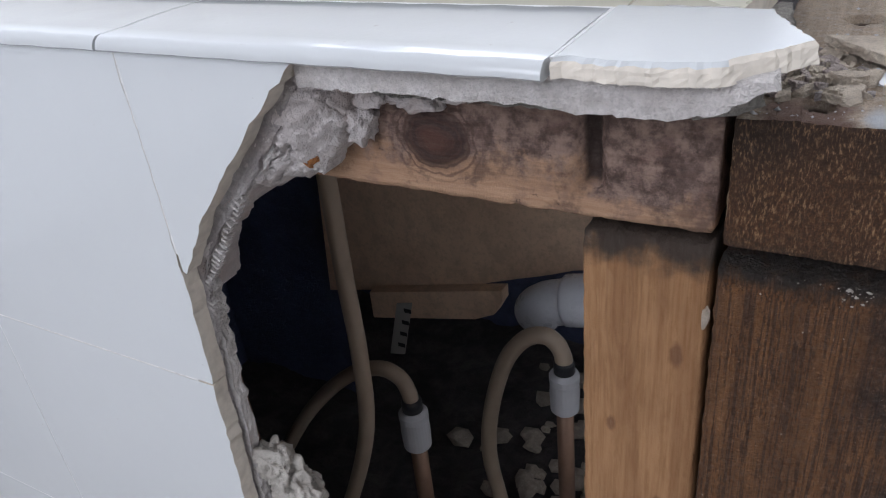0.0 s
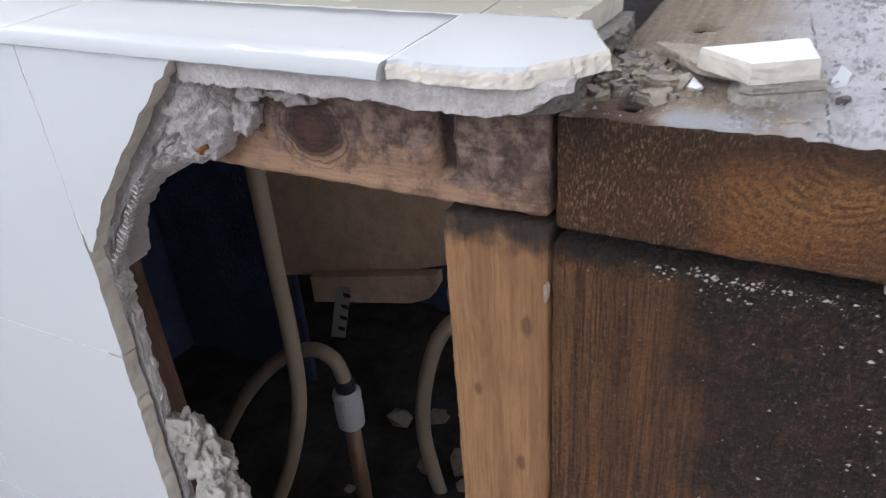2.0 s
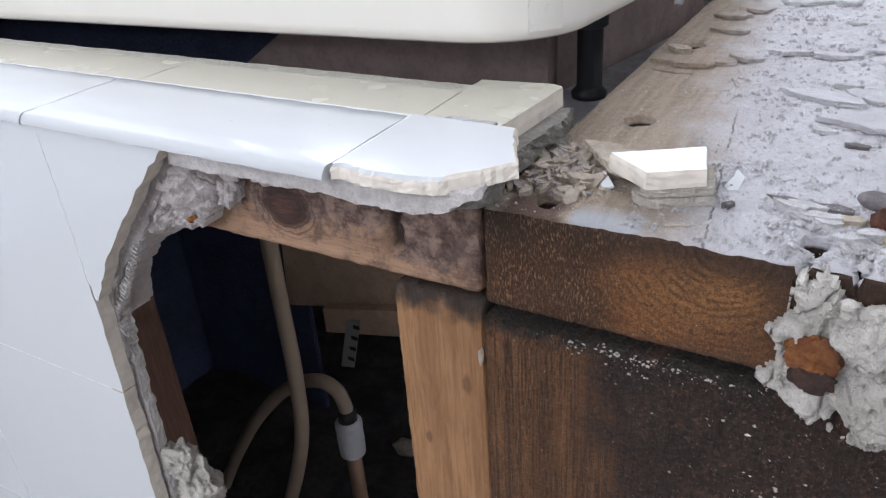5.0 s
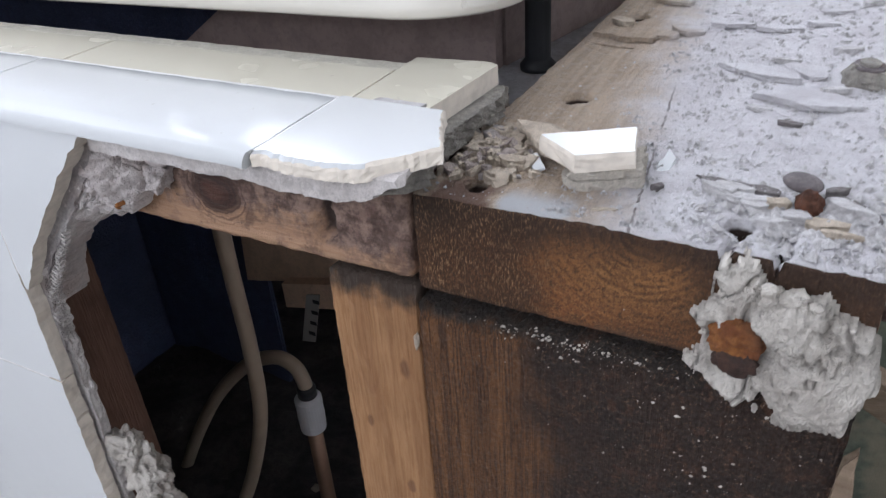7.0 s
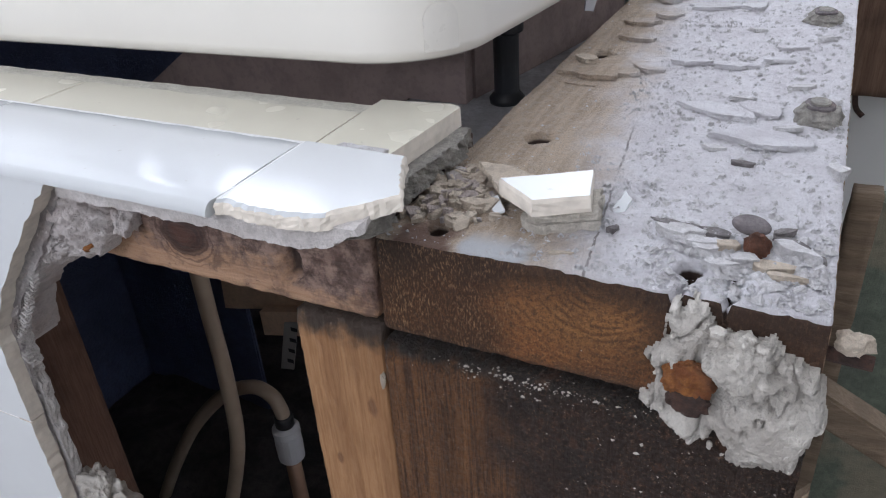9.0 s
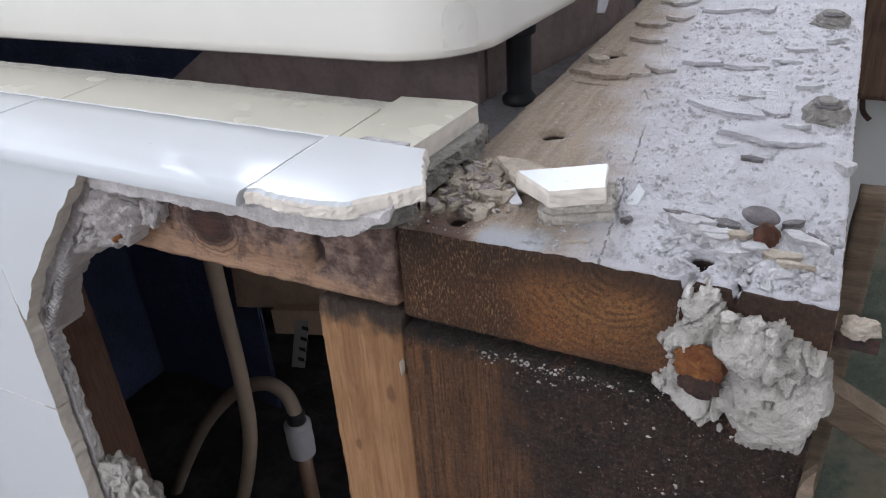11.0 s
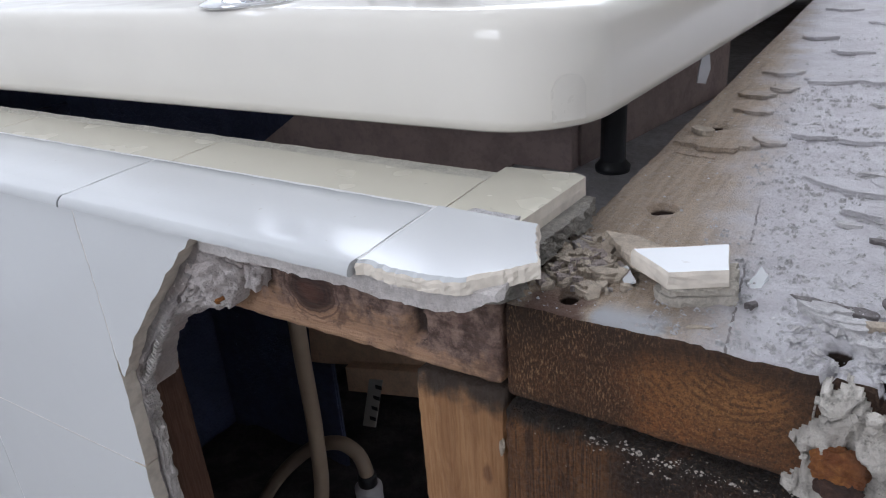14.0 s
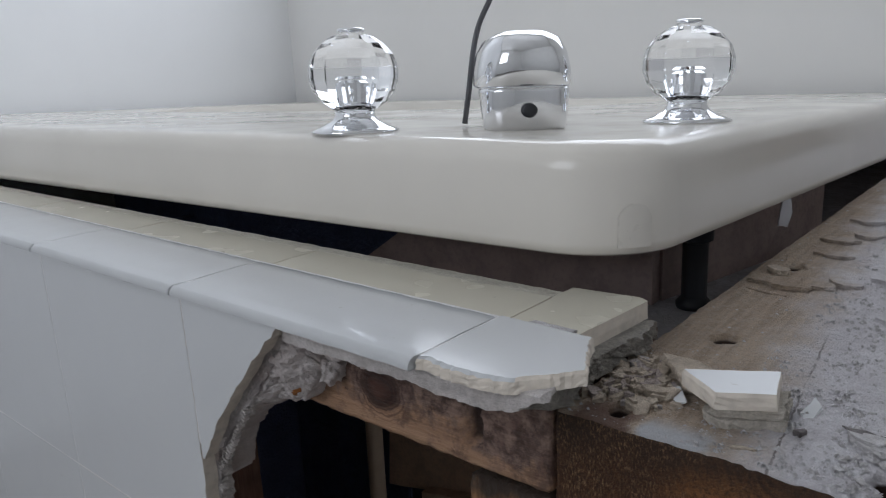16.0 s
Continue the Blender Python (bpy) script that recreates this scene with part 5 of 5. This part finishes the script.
FL = "grey thinset flake lying on the deck board"
for k, (cx, cy, rx, ry, turn, thick, mat) in enumerate((
        (0.089, 0.147, 0.015, 0.0075, -0.25, 0.0030, "flake"), (0.109, 0.1185, 0.019, 0.0085, 0.02, 0.0030, "flake"),
        (0.104, 0.152, 0.009, 0.0085, 0.4, 0.0026, "flake"), (0.022, 0.183, 0.020, 0.010, 0.10, 0.0030, "flake_tan"),
        (0.046, 0.197, 0.010, 0.010, 0.35, 0.0030, "flake_tan"), (0.066, 0.213, 0.010, 0.0055, 0.0, 0.0030, "flake"),
        (0.085, 0.212, 0.012, 0.0055, -0.12, 0.0030, "flake"), (0.107, 0.226, 0.009, 0.006, 0.3, 0.0026, "flake"),
        (0.056, 0.330, 0.016, 0.008, 0.1, 0.0030, "flake"), (0.083, 0.335, 0.010, 0.009, 0.6, 0.0030, "flake"),
        (0.029, 0.250, 0.010, 0.008, 0.3, 0.0026, "flake_tan"), (0.022, 0.285, 0.009, 0.011, 0.9, 0.003, "flake_tan"),
        (0.036, 0.305, 0.008, 0.008, 0.2, 0.003, "flake_tan"), (0.028, 0.345, 0.012, 0.010, 0.4, 0.003, "flake_tan"),
        (0.099, 0.030, 0.013, 0.0035, -0.05, 0.0028, "flake"), (0.091, 0.033, 0.007, 0.003, -0.1, 0.0036, "flake"),
        (0.128, 0.034, 0.008, 0.003, -0.5, 0.0030, "flake"), (0.122, 0.022, 0.007, 0.0035, 0.2, 0.0024, "flake_tan"),
        (0.115, 0.024, 0.005, 0.003, 0.5, 0.0028, "flake"), (0.1365, 0.096, 0.004, 0.0055, 0.3, 0.0035, "flake"),
        (0.118, 0.133, 0.006, 0.003, 0.4, 0.0026, "flake"), (0.131, 0.168, 0.005, 0.003, 0.9, 0.0026, "flake"),
        (0.096, 0.165, 0.006, 0.0025, 0.1, 0.0022, "flake"), (0.120, 0.187, 0.006, 0.004, 0.5, 0.0024, "flake"),
        (0.111, 0.250, 0.007, 0.004, 0.1, 0.0026, "flake"), (0.125, 0.272, 0.006, 0.004, 0.7, 0.0024, "flake"),
        (0.090, 0.282, 0.006, 0.004, 0.2, 0.0022, "flake"), (0.102, 0.385, 0.010, 0.006, 0.2, 0.003, "flake"),
        (0.0925, 0.0395, 0.0095, 0.0030, -0.12, 0.0014, "slate"), (0.1045, 0.0375, 0.0060, 0.0028, -0.05, 0.0022, "slate"), (0.0960, 0.0350, 0.0065, 0.0030, -0.1, 0.0030, "flake"), (0.1030, 0.0270, 0.0040, 0.0030, 0.4, 0.0026, "flake"), (0.1085, 0.0300, 0.0045, 0.0030, 0.1, 0.0030, "flake_tan"),
        (0.1275, 0.0375, 0.0065, 0.0034, -0.45, 0.0022, "slate"), (0.1240, 0.0430, 0.0050, 0.0022, 0.5, 0.0030, "slate"), (0.1320, 0.0330, 0.0055, 0.0022, -0.5, 0.0014, "slate"),
        (0.109, 0.0185, 0.005, 0.0020, 0.2, 0.0026, "flake"), (0.126, 0.0175, 0.006, 0.0022, 0.1, 0.0024, "flake_tan"),
        (0.106, 0.0945, 0.005, 0.0022, -0.2, 0.0016, "slate"), (0.092, 0.106, 0.005, 0.0022, 0.1, 0.0020, "flake"),
        (0.0735, 0.030, 0.0028, 0.0014, 0.8, 0.0020, "slate"), (0.0625, 0.010, 0.0040, 0.0014, 0.3, 0.0014, "flake_tan"),
        (0.0130, 0.205, 0.006, 0.007, 0.3, 0.003, "flake_tan"), (0.016, 0.168, 0.014, 0.0020, -0.25, 0.0012, "flake_tan"),
        (0.060, 0.42, 0.014, 0.010, 0.3, 0.003, "flake"), (0.095, 0.45, 0.012, 0.009, 0.8, 0.003, "flake"),
        (0.032, 0.47, 0.013, 0.010, 0.1, 0.003, "flake_tan"), (0.075, 0.54, 0.014, 0.010, 0.5, 0.003, "flake"), (0.035, 0.60, 0.015, 0.011, 0.2, 0.003, "flake_tan"))):
    g = random.Random(k)
    layer = mat != "slate" and rx > 0.0065 and cy > 0.09
    if layer:
        rx, ry, cy = rx * g.uniform(0.9, 1.25), ry * g.uniform(0.9, 1.4), cy + ry * 0.3
    slope = -min(0.13, thick / (3.2 * ry)) * g.uniform(0.6, 1.2) if layer else -0.05 - 0.06 * g.random()
    flake("thinset_flake", blob_pts(cx, cy, rx, ry, turn, 300 + k, 11 if layer else 7), DECK - 0.0003, thick * (0.75 if layer else 1.0), (g.uniform(-0.04, 0.04), slope), "residue" if layer else mat,
          FL if mat == "flake" else "dark slate-grey flake standing in the residue" if mat == "slate" else "tan thinset flake lying on the bare wood", "mortar flake", 300 + k)

# crumbled heap beside the ledge end
heap = thing("mortar_rubble", "heap of crumbled tan mortar beside the broken tile", "mortar", (0.015, 0.035, 0.5))
g = random.Random(5)
for k in range(150):
    u, v = g.triangular(0.001, 0.036, 0.010), g.triangular(0.010, 0.066, 0.030)
    q = g.uniform(0.0010, 0.0048)
    lift = 0.0032 * g.random() * max(0, 1 - math.hypot((u - 0.012) / 0.02, (v - 0.033) / 0.03))
    shape = slab(blob_pts(u, v, q, q * g.uniform(0.35, 0.9), g.uniform(0, 3), 700 + k, 6), lift + g.uniform(0.0008, 0.0020), lift - 0.0008,
                 lambda a, b, d, u=u, v=v, tx=g.uniform(-0.35, 0.35), ty=g.uniform(-0.35, 0.35): (a, b, DECK + d + (a - u) * tx + (b - v) * ty), 1, 0.0003, k)
    part("crumb", shape, M["flake_tan" if k % 4 else "mortar"], heap)


def crusty(shape, amount, seed):
    v = np.array([tuple(q) for q in shape[0]], float)
    v += amount * np.c_[fbm(v, 190, 4, seed), fbm(v, 190, 4, seed + 3), 0.6 * fbm(v, 190, 4, seed + 6)]
    return (v, *shape[1:])


def washer_bolt(name, x, y, label, rust=True):
    m = Matrix.Translation((x, y, DECK)) @ pose(0, 0, 0, 4, 3, 0)
    t = thing(name, label, "bolt", m=m, group="old fixings in the deck board")
    local_part("shank", turned([(0.0042, -0.002), (0.0046, 0.004), (0.0040, 0.0085)], 16), M["rust" if rust else "collar"], t, "rusty shank" if rust else "mortar plug", smooth=False)
    local_part("washer", crusty(turned([(0.0058, 0.0062), (0.0064, 0.0066), (0.0062, 0.0074), (0.0045, 0.0078), (0.002, 0.0079), (0.0, 0.0079)], 26), 0.0009, int(x * 9000)), M["washer"], t, "dusty steel washer")
    return t


wb = thing("washer_bolt", "rusty bolt with a lifted washer in the deck", "bolt", (0.1165, 0.032, 0.5), group="old fixings in the deck board")
part("head", boulder((0.1175, 0.0300, 0.5028), (0.0036, 0.0034, 0.0046), 0.25, 8, 3), M["red_rust"], wb, "dark rusty head")
disc = turned([(0.0, -0.0006), (0.0054, -0.0006), (0.0059, 0.0), (0.0053, 0.0007), (0.003, 0.0010), (0.0, 0.0011)], 22, lambda x, y, z: tuple(Matrix.Translation((0.1145, 0.0365, 0.5062)) @ pose(0, 0, 0, 12, 6, 0) @ Vector((x, y * 0.8, z))))
part("washer", disc, M["washer"], wb, "dusty purple-grey washer", smooth=True)
for (x, y) in ((0.1275, 0.150), (0.1225, 0.308)):
    t = washer_bolt("mortar_plug", x, y, "mortar plug with a steel washer on the board", False)
    local_part("collar", crusty(turned([(0.0105, -0.0005), (0.0098, 0.0010), (0.0084, 0.0022), (0.0090, 0.0035), (0.0078, 0.0048), (0.0074, 0.0064)], 34), 0.0024, int(y * 900)), M["collar"], t, "layered mortar collar", smooth=False)

# fine crumbs on the deck and the plank edge
verts, faces = [], []
g = random.Random(17)


def crumb(x, y, z, s):
    """A small angular grain."""
    b = len(verts)
    for dx, dy, dz in ((1, 0, 0), (0, 1, 0), (-1, 0, 0), (0, -1, 0), (0, 0, 0.8), (0, 0, -0.4)):
        verts.append((x + (dx + g.uniform(-0.4, 0.4)) * s, y + (dy + g.uniform(-0.4, 0.4)) * s, z + (dz + g.uniform(-0.3, 0.3)) * s))
    for k in range(4):
        faces.append([b + k, b + (k + 1) % 4, b + 4])
        faces.append([b + (k + 1) % 4, b + k, b + 5])


for k in range(5200):
    x, y = g.uniform(0.003, 0.138), 0.003 + 0.5 * g.random() ** 1.7
    if all(math.hypot(x - hx, y - hy) > hr + 0.002 for hx, hy, hr in HOLES):
        if x > 0.062 - 0.1 * (y - 0.1) or k % 4 == 0:
            crumb(x, y, DECK + 0.0002, 0.0002 + (0.0015 if x > 0.06 else 0.0008) * g.random() ** 6)
for k in range(700):
    x, y = g.gauss(0.118, 0.012), abs(g.gauss(0.026, 0.010))
    if 0.09 < x < 0.138 and y > 0.003 and all(math.hypot(x - hx, y - hy) > hr + 0.002 for hx, hy, hr in HOLES):
        crumb(x, y, DECK + 0.0003, 0.0004 + 0.0024 * g.random() ** 3)
tagged(part("deck_crumbs", (verts, faces), M["flake"]), "pale mortar crumbs scattered on the deck board", "crumbs", kind="stuff")
verts, faces = [], []
for k in range(3400):
    x, y = g.uniform(0.045, 0.138), 0.004 + 0.34 * g.random() ** 1.5
    if g.random() < 0.25 + 2.2 * max(0, fbm(np.array([[x, y, 0.0]]), 55, 3, 77)[0]) and all(math.hypot(x - hx, y - hy) > hr + 0.002 for hx, hy, hr in HOLES):
        b = len(verts)
        s_, q, lie = 0.0005 + 0.0015 * g.random() ** 3, g.uniform(0.5, 0.9), g.uniform(0, 3.1)
        for n in range(6):
            a = lie + n * math.pi / 3 + g.uniform(-0.3, 0.3)
            verts.append((x + s_ * math.cos(a), y + s_ * q * math.sin(a), DECK - 0.0004))
        for n in range(3):
            a = lie + n * math.pi / 1.5 + g.uniform(-0.4, 0.4)
            verts.append((x + 0.62 * s_ * math.cos(a), y + 0.62 * s_ * q * math.sin(a), DECK + 0.0004 + s_ * g.uniform(0.25, 0.6)))
        for n in range(6):
            faces.append([b + n, b + (n + 1) % 6, b + 6 + (n + 1) // 2 % 3])
            if n % 2 == 0:
                faces.append([b + n, b + 6 + (n + 1) // 2 % 3, b + 6 + n // 2])
        faces.append([b + 6, b + 7, b + 8])
tagged(part("residue_grains", (verts, faces), M["flake"]), "lumpy grains of dried thinset stuck on the deck board", "mortar", kind="stuff")
verts, faces = [], []
for k in range(420):
    x = g.gauss(0.056, 0.015) if k % 3 else g.uniform(0.02, 0.12)
    crumb(x, g.uniform(-0.0040, 0.001), 0.4560 - 0.007 * g.random() ** 3, 0.00015 + 0.0007 * g.random() ** 4)
tagged(part("edge_crumbs", (verts, faces), M["lump"]), "white crumbs lying on the plank's top edge", "crumbs", kind="stuff")
verts, faces = [], []
for k in range(200):
    x, z = (g.gauss(0.097, 0.015), g.gauss(0.415, 0.022)) if k % 3 else (g.uniform(0.02, 0.138), g.uniform(0.30, 0.452))
    crumb(x, -0.0032, z, 0.00014 + 0.0007 * g.random() ** 5)
tagged(part("stuck_specks", (verts, faces), M["lump"]), "white mortar specks stuck on the plank", "crumbs", kind="stuff")

# putty bead and the orange screw
tagged(part("putty_bead", boulder((-0.0025, -0.002, 0.4385), (0.0012, 0.0014, 0.0045), 0.3, 61, 2), M["flake_tan"]), "small tan putty bead in the plank joint", "putty")
screw = thing("rusty_screw", "orange rusty screw in the mortar edge", "screw", (-0.13, -0.012, 0.48))
part("screw", boulder((-0.1295, -0.0125, 0.4800), (0.0034, 0.004, 0.0046), 0.3, 66, 2), M["rust"], screw)
lc = thing("mortar_chunk", "tan white mortar chunk on the lower broken edge", "mortar", (-0.17, -0.01, 0.30))
for k, (x, y, z, a, b, c) in enumerate(((-0.186, -0.016, 0.318, 0.010, 0.008, 0.012), (-0.180, -0.013, 0.300, 0.015, 0.009, 0.018), (-0.180, -0.013, 0.268, 0.015, 0.010, 0.022))):
    part("lump", boulder((x, y, z), (a, b, c), 0.34, 90 + k, 5, 2.6), M["lump"], lc, smooth=True)

# ---- neighbouring bay beyond the deck board ----
tagged(part("panel_board", box(0.150, 0.60, 0.96, 0.975, LOW, 0.62, 0.002), M["plaster"]), "pale grey board in the neighbouring bay", "board")
bay = thing("brown_post", "dark brown wooden board hung in the bay", "timber board", (0.25, 0.91, 0.26))
v, f, i = rough_board(0.152, 0.34, 0.895, 0.959, 0.262, 0.62, (0.006, 0.01, 0.01), 0.001, 37)
part("board", (v, f, i), M["brown_wood"], bay, smooth=True)
part("nail", tube([(0.172, 0.905, 0.2655), (0.176, 0.90, 0.245), (0.186, 0.895, 0.235)], 0.0035, 8), M["dark_rust"], bay, "bent rusty nail")
tagged(part("green_board", box(0.182, 0.33, 0.50, 0.52, LOW, 0.305, 0.003), M["green"]), "worn green painted board standing in the bay", "board")
tan = thing("tan_board", "dusty tan board standing beside the deck", "board", (0.175, 0.35, 0))
v, f, i = rough_board(0.160, 0.180, 0.352, 0.372, LOW, 0.375, (0.005, 0.01, 0.01), 0.001, 43)
part("board", (v, f, i), M["batten"], tan, smooth=True)
bt = thing("loose_batten", "loose dusty timber batten lying across the bay", "batten", (0.75, 0.3, LOW))
bm = box(-0.05, 0.695, -0.012, 0.012, -0.011, 0.011, 0.002)
bmesh.ops.transform(bm, matrix=Matrix.Translation((0.168, 0.25, 0.272)) @ pose(0, 0, 0, 0, 32, 8), verts=bm.verts)
part("batten", bm, M["batten"], bt)

# ---- small things by the tub ----
tagged(part("paper_tag", slab(ragged([(0.274, 0.509), (0.281, 0.507), (0.284, 0.516), (0.282, 0.5255), (0.276, 0.5255)], 0.003, 0.0004, 5), 0.0, 0.0012, lambda u, v, d: (-0.0095 + 0.5 * (u - 0.274) - 0.7 * d, u + 0.7 * d, v), 1, 0.0), M["fitting"]),
       "small white tag hanging under the tub rim", "tag")

strip = thing("pale_strip", "pale splintered strip hanging at the plank's edge", "wood strip", (0.142, -0.004, 0.40))
part("splinter", slab(ragged([(0.1385, 0.330), (0.1475, 0.330), (0.1470, 0.400), (0.1435, 0.446), (0.1405, 0.440), (0.1375, 0.395)], 0.006, 0.0005, 4), -0.0065, -0.0025, on_face, 2, 0.0003, 4), M["batten"], strip)
